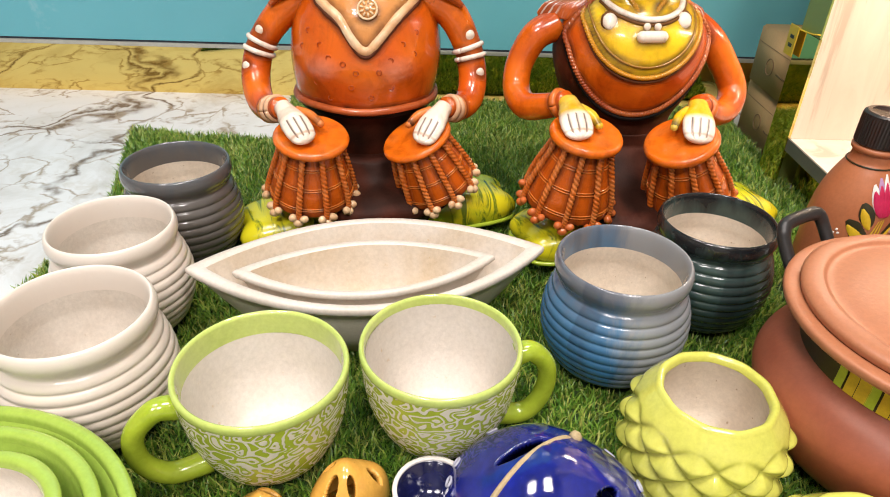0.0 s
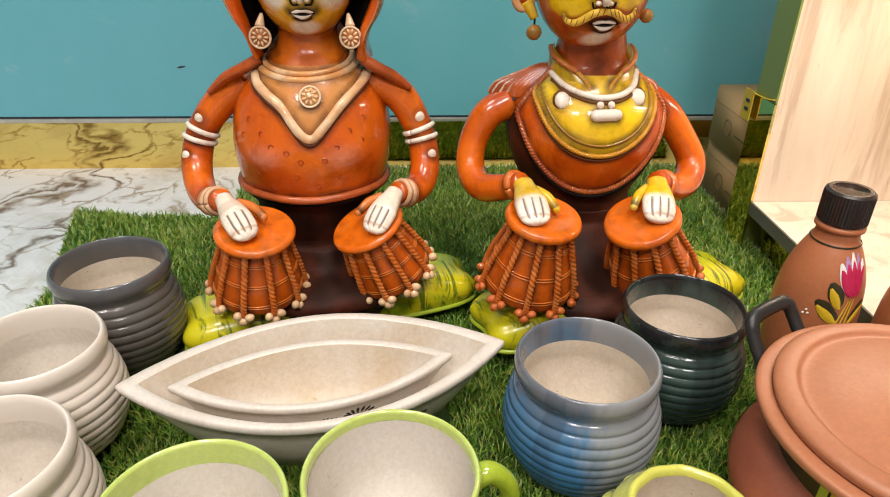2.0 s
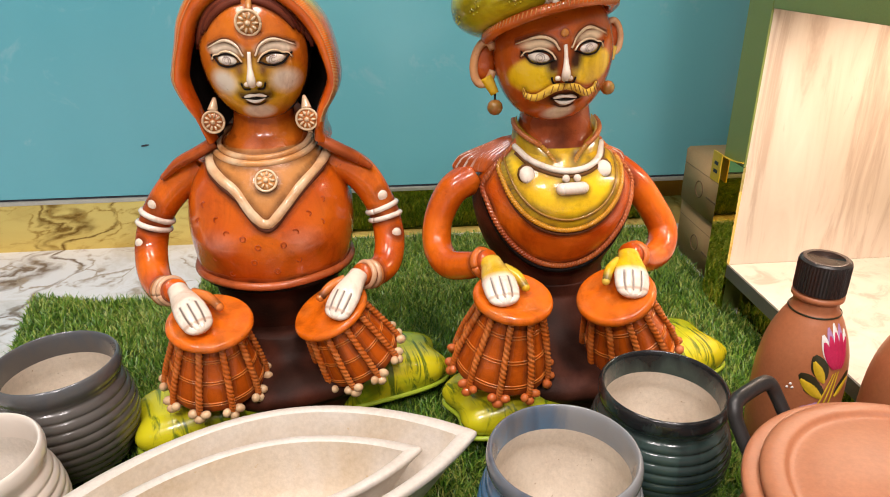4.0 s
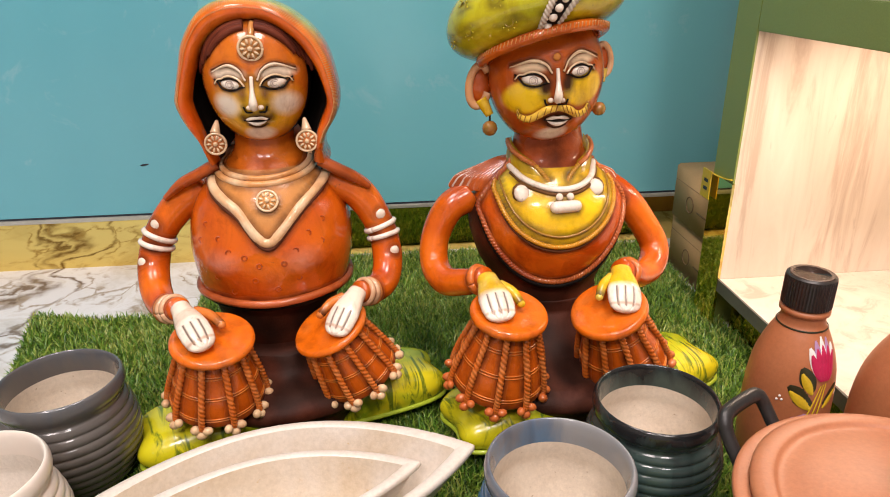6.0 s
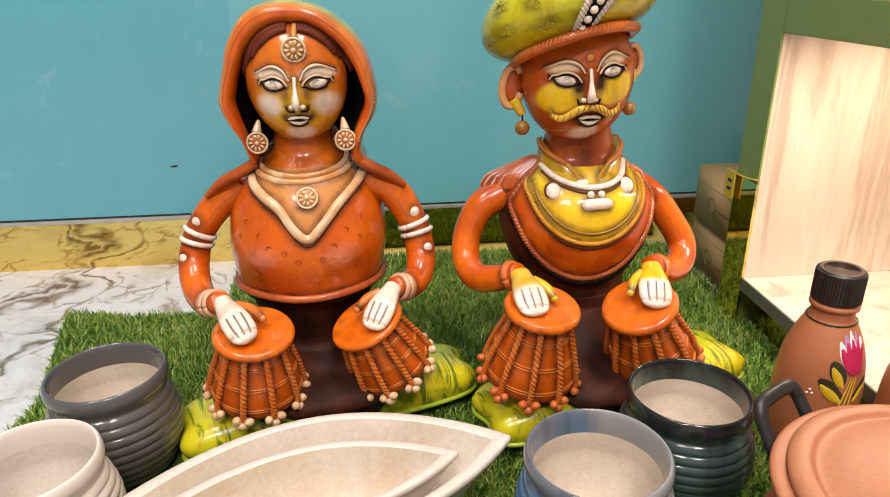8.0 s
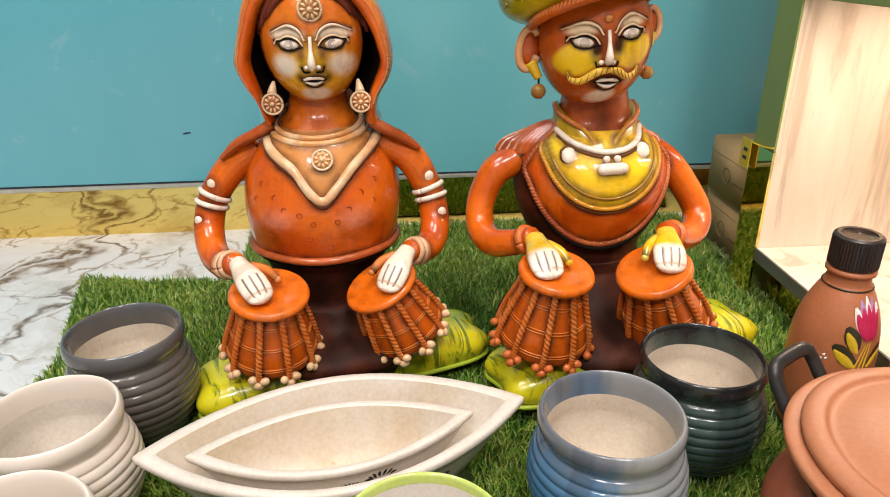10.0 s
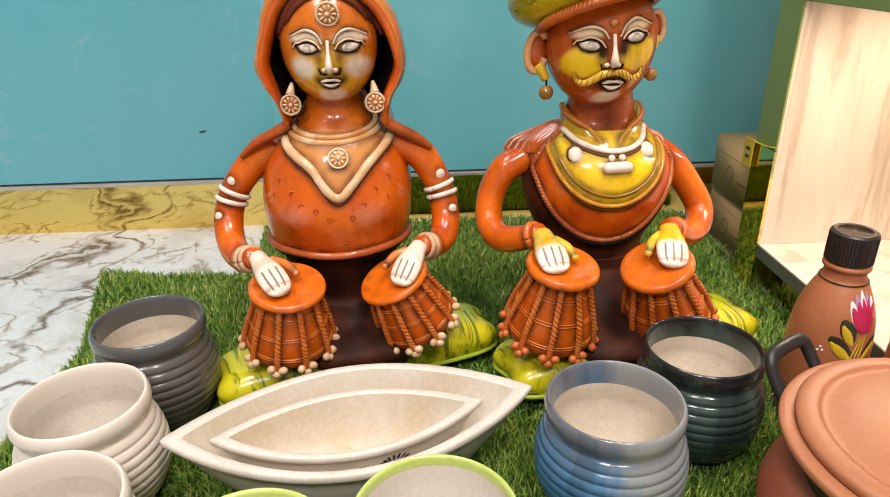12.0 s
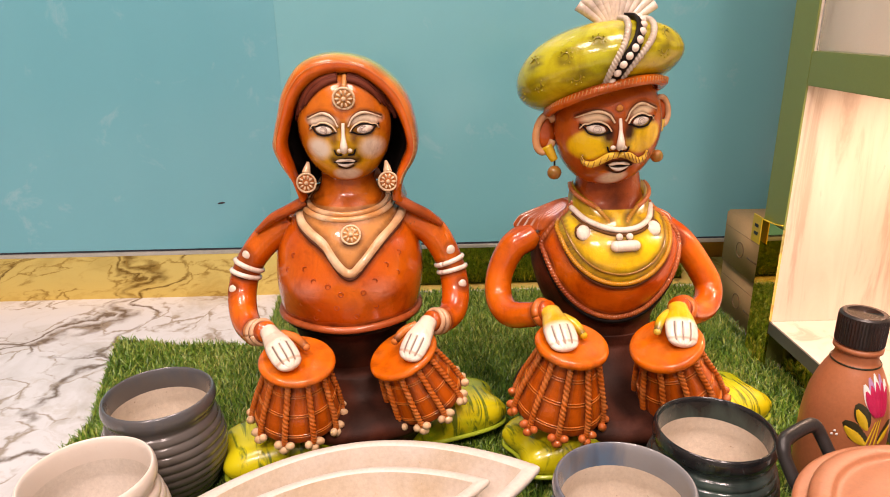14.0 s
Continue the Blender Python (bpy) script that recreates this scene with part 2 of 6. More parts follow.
# pale limed wood laminate
M_WOOD, nt, b = material("pale_limed_wood")
v = coords(nt, (1.0, 1.0, 0.13))
g1 = noise_fac(nt, v, 22, 6, 0.65, 0.9)
col = ramp(nt, g1, [(0.36, (0.55, 0.43, 0.33)), (0.47, (0.70, 0.60, 0.49)), (0.7, (0.77, 0.68, 0.57))])
kn = ramp(nt, noise_fac(nt, coords(nt, (1, 1, 0.22)), 30, 4, 0.6, 1.5), [(0.66, (0, 0, 0)), (0.76, (0.55, 0.55, 0.55))])
col = mix(nt, kn, col, (0.42, 0.33, 0.26))
nt.links.new(col, b.inputs["Base Color"])
b.inputs["Roughness"].default_value = 0.5
bump(nt, b, g1, 0.1, 0.001)

# turf blades: green to yellow-green, a little different from blade to blade
M_TURF, nt, b = material("artificial_grass")
geo = nt.nodes.new("ShaderNodeNewGeometry")
patchy = noise_fac(nt, coords(nt), 7, 3, 0.6)
tone = nt.nodes.new("ShaderNodeMath")
tone.operation = "MULTIPLY_ADD"
tone.inputs[1].default_value = 0.55
nt.links.new(geo.outputs["Random Per Island"], tone.inputs[0])
half = nt.nodes.new("ShaderNodeMath")
half.operation = "MULTIPLY"
half.inputs[1].default_value = 0.5
nt.links.new(patchy, half.inputs[0])
nt.links.new(half.outputs[0], tone.inputs[2])
nt.links.new(ramp(nt, tone.outputs[0], [(0.15, (0.022, 0.080, 0.008)), (0.42, (0.085, 0.215, 0.020)), (0.62, (0.20, 0.33, 0.034)), (0.76, (0.37, 0.39, 0.085))]), b.inputs["Base Color"])
b.inputs["Roughness"].default_value = 0.38
b.inputs["Subsurface Weight"].default_value = 0.0
M_BACKING = surface("turf_backing", (0.035, 0.075, 0.012), (0.02, 0.045, 0.008), 0.9, 40, 400, 0.4)

M_BOWL = surface("leaf_green_glaze", (0.36, 0.50, 0.085), (0.29, 0.43, 0.060), 0.16, 16, 200, 0.06, coat=0.5)

# white scrollwork raised on lime glaze
M_SCROLL, nt, b = material("scrollwork_glaze")
v = coords(nt, (1, 1, 1.45))
wn = nt.nodes.new("ShaderNodeTexNoise")
wn.inputs["Scale"].default_value, wn.inputs["Detail"].default_value = 62, 0
nt.links.new(v, wn.inputs["Vector"])
wo = nt.nodes.new("ShaderNodeVectorMath")
wo.operation = "MULTIPLY_ADD"
wo.inputs[1].default_value = (0.010, 0.010, 0.010)
nt.links.new(wn.outputs["Color"], wo.inputs[0])
nt.links.new(v, wo.inputs[2])
swirl = nt.nodes.new("ShaderNodeMath")
swirl.operation = "MULTIPLY"
swirl.inputs[1].default_value = 4.2
nt.links.new(noise_fac(nt, wo.outputs[0], 92, 0.0, 0.5), swirl.inputs[0])
turn_back = nt.nodes.new("ShaderNodeMath")
turn_back.operation = "PINGPONG"
turn_back.inputs[1].default_value = 0.5
nt.links.new(swirl.outputs[0], turn_back.inputs[0])
line = ramp(nt, turn_back.outputs[0], [(0.205, (1, 1, 1)), (0.25, (0, 0, 0))])
lime = ramp(nt, noise_fac(nt, v, 20, 4), [(0.3, (0.36, 0.46, 0.03)), (0.7, (0.48, 0.56, 0.07))])
nt.links.new(mix(nt, line, lime, (0.76, 0.72, 0.60)), b.inputs["Base Color"])
nt.links.new(ramp(nt, line, [(0.0, (0.14, 0.14, 0.14)), (1.0, (0.6, 0.6, 0.6))]), b.inputs["Roughness"])
bump(nt, b, line, 0.6, 0.002)

# lacquered paint on fired clay, colour from the figure's paint fields, crease shade included
M_PAINTED, nt, b = material("lacquered_painted_clay")
at = nt.nodes.new("ShaderNodeAttribute")
at.attribute_name = "paint"
v = coords(nt)
wear = noise_fac(nt, v, 60, 5, 0.65, 0.5)
col = mix(nt, ramp(nt, wear, [(0.32, (0.40, 0.40, 0.40)), (0.52, (0, 0, 0))]), at.outputs["Color"], mix(nt, 1.0, at.outputs["Color"], (0.55, 0.42, 0.35), "MULTIPLY"))
col = mix(nt, ramp(nt, noise_fac(nt, v, 180, 3, 0.7), [(0.68, (0, 0, 0)), (0.76, (0.6, 0.6, 0.6))]), col, (0.06, 0.025, 0.015))
nt.links.new(col, b.inputs["Base Color"])
smear = ramp(nt, noise_fac(nt, coords(nt, (1, 1, 0.45)), 26, 5, 0.65, 0.8), [(0.48, (0, 0, 0)), (0.70, (0.50, 0.50, 0.50))])
col = mix(nt, smear, col, mix(nt, 1.0, col, (0.42, 0.28, 0.22), "MULTIPLY"))
nt.links.new(col, b.inputs["Base Color"])
tone_bw = nt.nodes.new("ShaderNodeRGBToBW")
nt.links.new(at.outputs["Color"], tone_bw.inputs[0])
nt.links.new(ramp(nt, tone_bw.outputs[0], [(0.06, (0.55, 0.55, 0.55)), (0.16, (0.24, 0.24, 0.24))]), b.inputs["Roughness"])
nt.links.new(ramp(nt, tone_bw.outputs[0], [(0.08, (0.0, 0.0, 0.0)), (0.17, (0.60, 0.60, 0.60))]), b.inputs["Coat Weight"])
b.inputs["Coat Roughness"].default_value = 0.07
nt.links.new(ramp(nt, tone_bw.outputs[0], [(0.06, (0.12, 0.12, 0.12)), (0.16, (0.28, 0.28, 0.28))]), b.inputs["Specular IOR Level"])
bump(nt, b, noise_fac(nt, v, 75, 5, 0.7), 0.42, 0.0022)


# ---------- mesh helpers ----------
def thing(name, at, label, category, group="", kind="", rz=0):
    ob = new(name)
    ob.empty_display_size = 0.02
    ob.matrix_world = pose(*at, 0, 0, rz)
    return tagged(ob, label, category, group, kind)


def part(name, bm, mat, parent=None, label="", smooth=True):
    """Link a bmesh (in the parent's own coordinates) as one mesh object."""
    me = bpy.data.meshes.new(name)
    bmesh.ops.recalc_face_normals(bm, faces=bm.faces)
    bm.to_mesh(me)
    bm.free()
    mats = mat if isinstance(mat, (list, tuple)) else [mat]
    for m in mats:
        me.materials.append(m)
    if smooth:
        me.polygons.foreach_set("use_smooth", [True] * len(me.polygons))
    ob = new(name, me)
    if parent:
        ob.parent = parent
    if label:
        tagged(ob, label)
    return ob


def spline(pts, n):
    """Points along a smooth line through pts."""
    p = [np.array(q, float) for q in pts]
    p = [2 * p[0] - p[1]] + p + [2 * p[-1] - p[-2]]
    out, segs = [], len(pts) - 1
    for i in range(n + 1):
        u = i / n * segs
        k = min(int(u), segs - 1)
        t = u - k
        a, b_, c, d = p[k:k + 4]
        out.append(0.5 * (2 * b_ + (c - a) * t + (2 * a - 5 * b_ + 4 * c - d) * t * t + (3 * b_ - a - 3 * c + d) * t ** 3))
    return out


def grid_faces(bm, rows, close_u=True, cap=True, mats=None):
    vs = [[bm.verts.new(p) for p in row] for row in rows]
    n = len(vs[0])
    for i in range(len(vs) - 1):
        for j in range(n if close_u else n - 1):
            f = bm.faces.new((vs[i][j], vs[i][(j + 1) % n], vs[i + 1][(j + 1) % n], vs[i + 1][j]))
            if mats:
                f.material_index = mats(i)
    if cap and close_u:
        ends = ((vs[0], 0), (vs[-1], len(vs) - 2))
        for row, idx in ends if cap is True else ends[:1] if cap == "foot" else ends[1:]:
            f = bm.faces.new(row)
            if mats:
                f.material_index = mats(idx)
    return vs


def lathe(profile, n=64, centre=(0, 0), bm=None, mats=None, wobble=0.0, seed=0, cap=True):
    bm = bm or bmesh.new()
    rows = []
    for k, (r, z) in enumerate(profile):
        row = []
        for j in range(n):
            a = 2 * math.pi * j / n
            rr = r * (1 + wobble * noise.noise((math.cos(a) * 1.3 + seed, math.sin(a) * 1.3, z * 14)))
            row.append((centre[0] + rr * math.cos(a), centre[1] + rr * math.sin(a), z))
        rows.append(row)
    grid_faces(bm, rows, True, cap, mats)
    return bm


def tube(pts, radii, n=12, bm=None, steps=None, flat=1.0, cap=True):
    """A round bar along pts with radii given at each of them."""
    bm = bm or bmesh.new()
    steps = steps or max(8, 4 * len(pts))
    line = spline(pts, steps)
    rad = [float(r[0]) for r in spline([(r, 0, 0) for r in radii], steps)] if len(radii) > 1 else [radii[0]] * (steps + 1)
    rows, side = [], None
    for i, p in enumerate(line):
        t = line[min(i + 1, steps)] - line[max(i - 1, 0)]
        t = t / (np.linalg.norm(t) + 1e-9)
        if side is None:
            side = np.cross(t, (0, 0, 1.0) if abs(t[2]) < 0.9 else (1.0, 0, 0))
        side = side - t * np.dot(side, t)
        side = side / (np.linalg.norm(side) + 1e-9)
        up = np.cross(side, t)
        rows.append([tuple(p + rad[i] * (math.cos(2 * math.pi * j / n) * side + flat * math.sin(2 * math.pi * j / n) * up)) for j in range(n)])
    grid_faces(bm, rows, True, cap)
    return bm


def box(x0, y0, z0, x1, y1, z1, bevel=0.0, bm=None):
    bm = bm or bmesh.new()
    r = bmesh.ops.create_cube(bm, size=1, matrix=Matrix.Translation(((x0 + x1) / 2, (y0 + y1) / 2, (z0 + z1) / 2)) @ Matrix.Diagonal((x1 - x0, y1 - y0, z1 - z0, 1)))
    if bevel:
        es = list({e for v_ in r["verts"] for e in v_.link_edges})
        bmesh.ops.bevel(bm, geom=es, offset=bevel, segments=2, affect="EDGES")
    return bm


def structure(name, bm, mat, label, smooth=False):
    return tagged(part(name, bm, mat, None, "", smooth), label, name.split("_")[0], "", "structure")


# ---------- the room ----------
WALL_Y, BACK_Y, LEFT_X, RIGHT_X, TOP = 1.465, -2.6, -2.2, 1.6, 2.65
structure("floor", box(LEFT_X, BACK_Y, -0.05, RIGHT_X, WALL_Y + 0.1, 0.0), M_MARBLE, "white broken marble floor with grey-brown veins")
# Unseen ceiling, added to close the room; its tone sets the bounce light.
structure("ceiling", box(LEFT_X, BACK_Y, TOP, RIGHT_X, WALL_Y + 0.1, TOP + 0.08), M_CEIL, "plain grey ceiling out of view, added to close the room")
structure("wall_north", box(LEFT_X, WALL_Y + 0.02, 0, RIGHT_X, WALL_Y + 0.1, TOP), M_PLASTER, "plain plaster wall behind the teal panels")
# Unseen walls, added to close the room; tones chosen for fill and reflections.
structure("wall_south", box(LEFT_X, BACK_Y - 0.1, 0, RIGHT_X, BACK_Y, TOP), M_PALE, "plain plaster wall out of view, added to close the room")
structure("wall_west", box(LEFT_X - 0.1, BACK_Y, 0, LEFT_X, WALL_Y + 0.1, TOP), M_PLASTER, "plain plaster wall out of view, added to close the room")
structure("wall_east", box(RIGHT_X, BACK_Y, 0, RIGHT_X + 0.1, WALL_Y + 0.1, TOP), M_PLASTER, "plain plaster wall out of view, added to close the room")
SEAM = -0.12
cladding = thing("wall_cladding", (0, WALL_Y, 0), "glossy teal laminate wall panels with a vertical seam", "wall panel", "", "structure")
part("panel", box(LEFT_X, -0.0028, 0.102, SEAM - 0.0001, 0.019, TOP), M_TEAL, cladding, "", False)
part("panel", box(SEAM, -0.0025, 0.102, RIGHT_X, 0.019, TOP), M_TEAL_GLARE, cladding, "", False)
bm = bmesh.new()
bmesh.ops.create_icosphere(bm, subdivisions=2, radius=1, matrix=pose(-0.252, -0.003, 0.192, 0, -8, 0) @ Matrix.Diagonal((0.0075, 0.0012, 0.0018, 1)))
part("chip", bm, M_GASKET, cladding, "small dark chip in the laminate")
skirt = thing("baseboard", (0, WALL_Y, 0), "gold mirror skirting under the teal wall with a pale top trim", "skirting", "", "structure")
bm = bmesh.new()
grid_faces(bm, [[(x, y, z) for y, z in ((0.0, 0.0), (-0.0062, 0.0915), (0.019, 0.0915), (0.019, 0.0))] for x in (LEFT_X, RIGHT_X)])
part("mirror_strip", bm, M_GOLD, skirt, "gold mirror strip leaning forward", False)
part("top_trim", box(LEFT_X, -0.009, 0.0917, RIGHT_X, 0.019, 0.0985, 0.001), M_TRIM, skirt, "pale metal trim", False)
part("gasket", box(LEFT_X, -0.0035, 0.0987, RIGHT_X, 0.019, 0.1018), M_GASKET, skirt, "dark gasket line", False)

# ---------- display cabinet ----------
CX, CY0, CY1 = 0.645, 0.815, 1.113
# Unseen upper height is assumed, carried up to shade the teal wall.
cab = thing("display_cabinet", (0, 0, 0), "olive green display cabinet with lit pale wood interior, gold base", "cabinet")
part("side_panel", box(CX + 0.002, CY1, 0.082, 0.93, CY1 + 0.018, 1.70), M_WOOD, cab, "pale limed wood panel", False)
part("back_panel", box(0.922, CY0, 0.082, 0.94, CY1 - 0.0005, 1.70), M_WOOD, cab, "pale limed wood panel", False)
part("shelf_board", box(CX + 0.002, CY0, 0.065, 0.92, CY1 - 0.0005, 0.082), M_WOOD, cab, "pale limed wood shelf", False)
part("edge_band", box(CX - 0.001, CY0, 0.064, CX + 0.0018, CY1, 0.0825), M_EDGE, cab, "gray edge band", False)
part("post", box(CX - 0.001, CY1, 0.2265, CX + 0.0018, CY1 + 0.056, 1.70), M_CABGREEN, cab, "olive green post", False)
part("post_core", box(CX + 0.002, CY1 + 0.0185, 0.0, 0.93, CY1 + 0.056, 1.70), M_CABGREEN, cab, "", False)
part("gold_corner", box(CX - 0.002, CY1 - 0.0015, 0.0, CX + 0.0018, CY1 + 0.057, 0.226), M_GOLD, cab, "gold mirror corner panel", False)
part("rail", box(CX - 0.0008, CY0, 0.427, CX + 0.03, CY1 - 0.0005, 0.471, 0.001), M_CABGREEN, cab, "olive green rail", False)
part("deck", box(CX + 0.0305, CY0, 0.435, 0.92, CY1 - 0.0005, 0.455), M_WOOD, cab, "", False)
part("glass_pane", box(CX + 0.004, CY0, 0.4715, CX + 0.008, CY1 - 0.002, 1.70), M_GLASS, cab, "clear display glass", False)
part("plinth", box(0.672, CY0, 0.0, 0.70, CY1 - 0.002, 0.0645), M_GOLD, cab, "gold mirror plinth", False)
part("top", box(CX - 0.001, CY0, 1.7005, 0.94, CY1 + 0.056, 1.73), M_CABGREEN, cab, "", False)
# strip of yellow tape at the head of the gold corner
part("tape", tube([(CX - 0.003, CY1, 0.232), (CX - 0.004, CY1 + 0.02, 0.2285), (CX - 0.004, CY1 + 0.058, 0.226)], [0.0016], 8, flat=0.6), M_YELLOW, cab, "yellow tape")

tag = part("tag", box(CX - 0.0085, CY1 + 0.048, 0.188, CX - 0.0070, CY1 + 0.074, 0.230), M_YELLOW, cab, "yellow paper tag", False)
for z0 in (0.200, 0.212):
    part("print_bar", box(CX - 0.0090, CY1 + 0.055, z0, CX - 0.0086, CY1 + 0.066, z0 + 0.005), M_GASKET, tag, "dark print mark", False)

# ---------- cardboard boxes ----------


def carton(at, size, rz, label):
    c = thing("cardboard_box", at, label, "box", "stacked cartons", "", rz)
    sx, sy, sz = size
    body = part("body", box(0, 0, 0, sx, sy, sz, 0.003), M_CARD, c)
    part("lid_line", box(-0.0004, 0.004, sz * 0.72, 0.002, sy - 0.004, sz * 0.727), M_INK, c)
    ring_y, ring_z = sy * 0.62, sz * 0.42
    part("print_ring", tube([(-0.0002, ring_y + 0.013 * math.cos(a), ring_z + 0.013 * math.sin(a)) for a in np.linspace(0, 2 * math.pi, 17)], [0.0009], 6), M_INK, c, "faded round print mark")
    for y0, y1 in ((0.12, 0.22), (0.27, 0.46)):
        part("print_bar", box(-0.0005, sy * y0, sz * 0.36, 0.002, sy * y1, sz * 0.39), M_INK, c, "faded print mark")
    return c


carton((0.676, 1.168, 0.0), (0.22, 0.185, 0.098), 0, "brown cardboard carton on the floor beside the cabinet")
carton((0.668, 1.172, 0.0985), (0.21, 0.17, 0.094), 0, "brown cardboard carton stacked on another carton")


# ---------- artificial turf ----------
FOOT = []  # round footprints that press the turf flat: x, y, radius


def turf(name, inside, bounds, count, label, seed):
    """Loose blades over a thin backing; inside(x, y) tells the mat's outline."""
    rng = np.random.default_rng(seed)
    x0, y0, x1, y1 = bounds
    p = rng.uniform((x0, y0), (x1, y1), (count, 2))
    ok = inside(p[:, 0], p[:, 1])
    for fx, fy, fr in FOOT:
        ok &= np.hypot(p[:, 0] - fx, p[:, 1] - fy) > fr
    p = p[ok]
    n = len(p)
    h = rng.uniform(0.006, 0.0135, n)
    ang = rng.uniform(0, 2 * np.pi, n)
    lean = rng.uniform(0.15, 1.0, n) * h * 1.1
    w = rng.uniform(0.0005, 0.0010, n)
    face = ang + rng.uniform(-0.9, 0.9, n) + np.pi / 2
    d = np.c_[np.cos(ang), np.sin(ang), np.zeros(n)]
    s = np.c_[np.cos(face), np.sin(face), np.zeros(n)] * w[:, None]
    base = np.c_[p, np.full(n, 0.0042)]
    mid = base + d * (lean * 0.35)[:, None] + np.c_[np.zeros((n, 2)), h * 0.62]
    tip = base + d * lean[:, None] + np.c_[np.zeros((n, 2)), h]
    verts = np.stack([base - s, base + s, mid + s * 0.9, mid - s * 0.9, tip], 1).reshape(-1, 3)
    i = np.arange(n)[:, None] * 5
    quads, tris = i + np.array([[0, 1, 2, 3]]), i + np.array([[3, 2, 4]])
    me = bpy.data.meshes.new(name)
    me.vertices.add(len(verts))
    me.vertices.foreach_set("co", verts.astype(np.float32).ravel())
    loops = np.concatenate([quads.ravel(), tris.ravel()]).astype(np.int32)
    me.loops.add(len(loops))
    me.loops.foreach_set("vertex_index", loops)
    me.polygons.add(2 * n)
    me.polygons.foreach_set("loop_start", np.concatenate([np.arange(n) * 4, 4 * n + np.arange(n) * 3]).astype(np.int32))
    me.update(calc_edges=True)
    me.materials.append(M_TURF)
    ob = new(name, me)
    tagged(ob, label, "grass", "", "stuff")
    return ob


def backing(outline, name, label, z=0.004):
    bm = bmesh.new()
    lo = [bm.verts.new((x, y, 0.0005)) for x, y in outline]
    hi = [bm.verts.new((x, y, z)) for x, y in outline]
    bm.faces.new(lo)
    bm.faces.new(hi)
    for k in range(len(lo)):
        q = (k + 1) % len(lo)
        bm.faces.new((lo[k], lo[q], hi[q], hi[k]))
    return tagged(part(name, bm, M_BACKING, None, "", False), label, "mat")


# ---------- ribbed pots ----------
def ribbed_profile(r, h, ribs):
    """Foot, ribbed belly, shallow groove, tall rounded collar, then over the thin lip."""
    out = [(r * 0.64, 0.0), (r * 0.72, 0.001), (r * 0.78, 0.005)]
    z0, z1 = 0.010, h * 0.80
    steps = ribs * 10
    for k in range(steps + 1):
        u = k / steps
        belly = r * (0.80 + 0.315 * math.sin(math.pi * (0.10 + 0.76 * u)) ** 0.9) - r * 0.08 * max(0, 0.35 - u)
        out.append((belly + 0.0019 * abs(math.sin(math.pi * u * ribs)) ** 0.6 - 0.0008, z0 + (z1 - z0) * u))
    collar = [(r * 0.945, h * 0.818), (r * 0.955, h * 0.838), (r * 0.990, h * 0.868), (r * 1.012, h * 0.905), (r * 1.010, h * 0.945), (r * 0.990, h * 0.980), (r * 0.960, h * 0.998), (r * 0.938, h * 0.994), (r * 0.918, h * 0.972), (r * 0.905, h * 0.94), (r * 0.895, h * 0.88), (r * 0.895, h * 0.80)]
    return out, [tuple(q[:2]) for q in spline([(a, b_, 0) for a, b_ in collar], 34)]


def ribbed_pot(at, r, h, ribs, glaze_mat, label, lining=None, seed=0, tilt=0):
    pot = thing("ribbed_pot", at, label, "pot", "ribbed pots", "", seed * 40)
    outer, lip = ribbed_profile(r, h, ribs)
    inner = [(r * 0.895, h * 0.80), (r * 0.905, h * 0.70), (r * 0.915, h * 0.60), (r * 0.86, h * 0.42), (r * 0.74, h * 0.2), (r * 0.58, 0.014), (r * 0.2, 0.012)]
    inner = [tuple(q[:2]) for q in spline([(a, b_, 0) for a, b_ in inner], 28)]
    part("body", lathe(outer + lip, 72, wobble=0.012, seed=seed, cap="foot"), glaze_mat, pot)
    part("lining", lathe(inner, 56, wobble=0.012, seed=seed, cap="end"), lining or M_BISQUE, pot, "unglazed clay inside")
    return pot


POTS = [
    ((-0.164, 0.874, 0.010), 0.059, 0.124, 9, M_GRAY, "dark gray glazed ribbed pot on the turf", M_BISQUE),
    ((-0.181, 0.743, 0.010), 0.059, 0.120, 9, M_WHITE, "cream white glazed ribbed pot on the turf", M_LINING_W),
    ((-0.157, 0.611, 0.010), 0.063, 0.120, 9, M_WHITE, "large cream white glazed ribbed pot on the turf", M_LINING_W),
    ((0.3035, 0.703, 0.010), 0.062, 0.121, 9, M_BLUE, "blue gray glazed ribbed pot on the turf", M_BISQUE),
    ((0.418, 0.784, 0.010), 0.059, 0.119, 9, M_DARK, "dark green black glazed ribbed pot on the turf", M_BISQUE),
]
for k, (at, r, h, ribs, gm, label, lin) in enumerate(POTS):
    ribbed_pot(at, r, h, ribs, gm, label, lin, k)
    FOOT.append((at[0], at[1], r * 0.8))


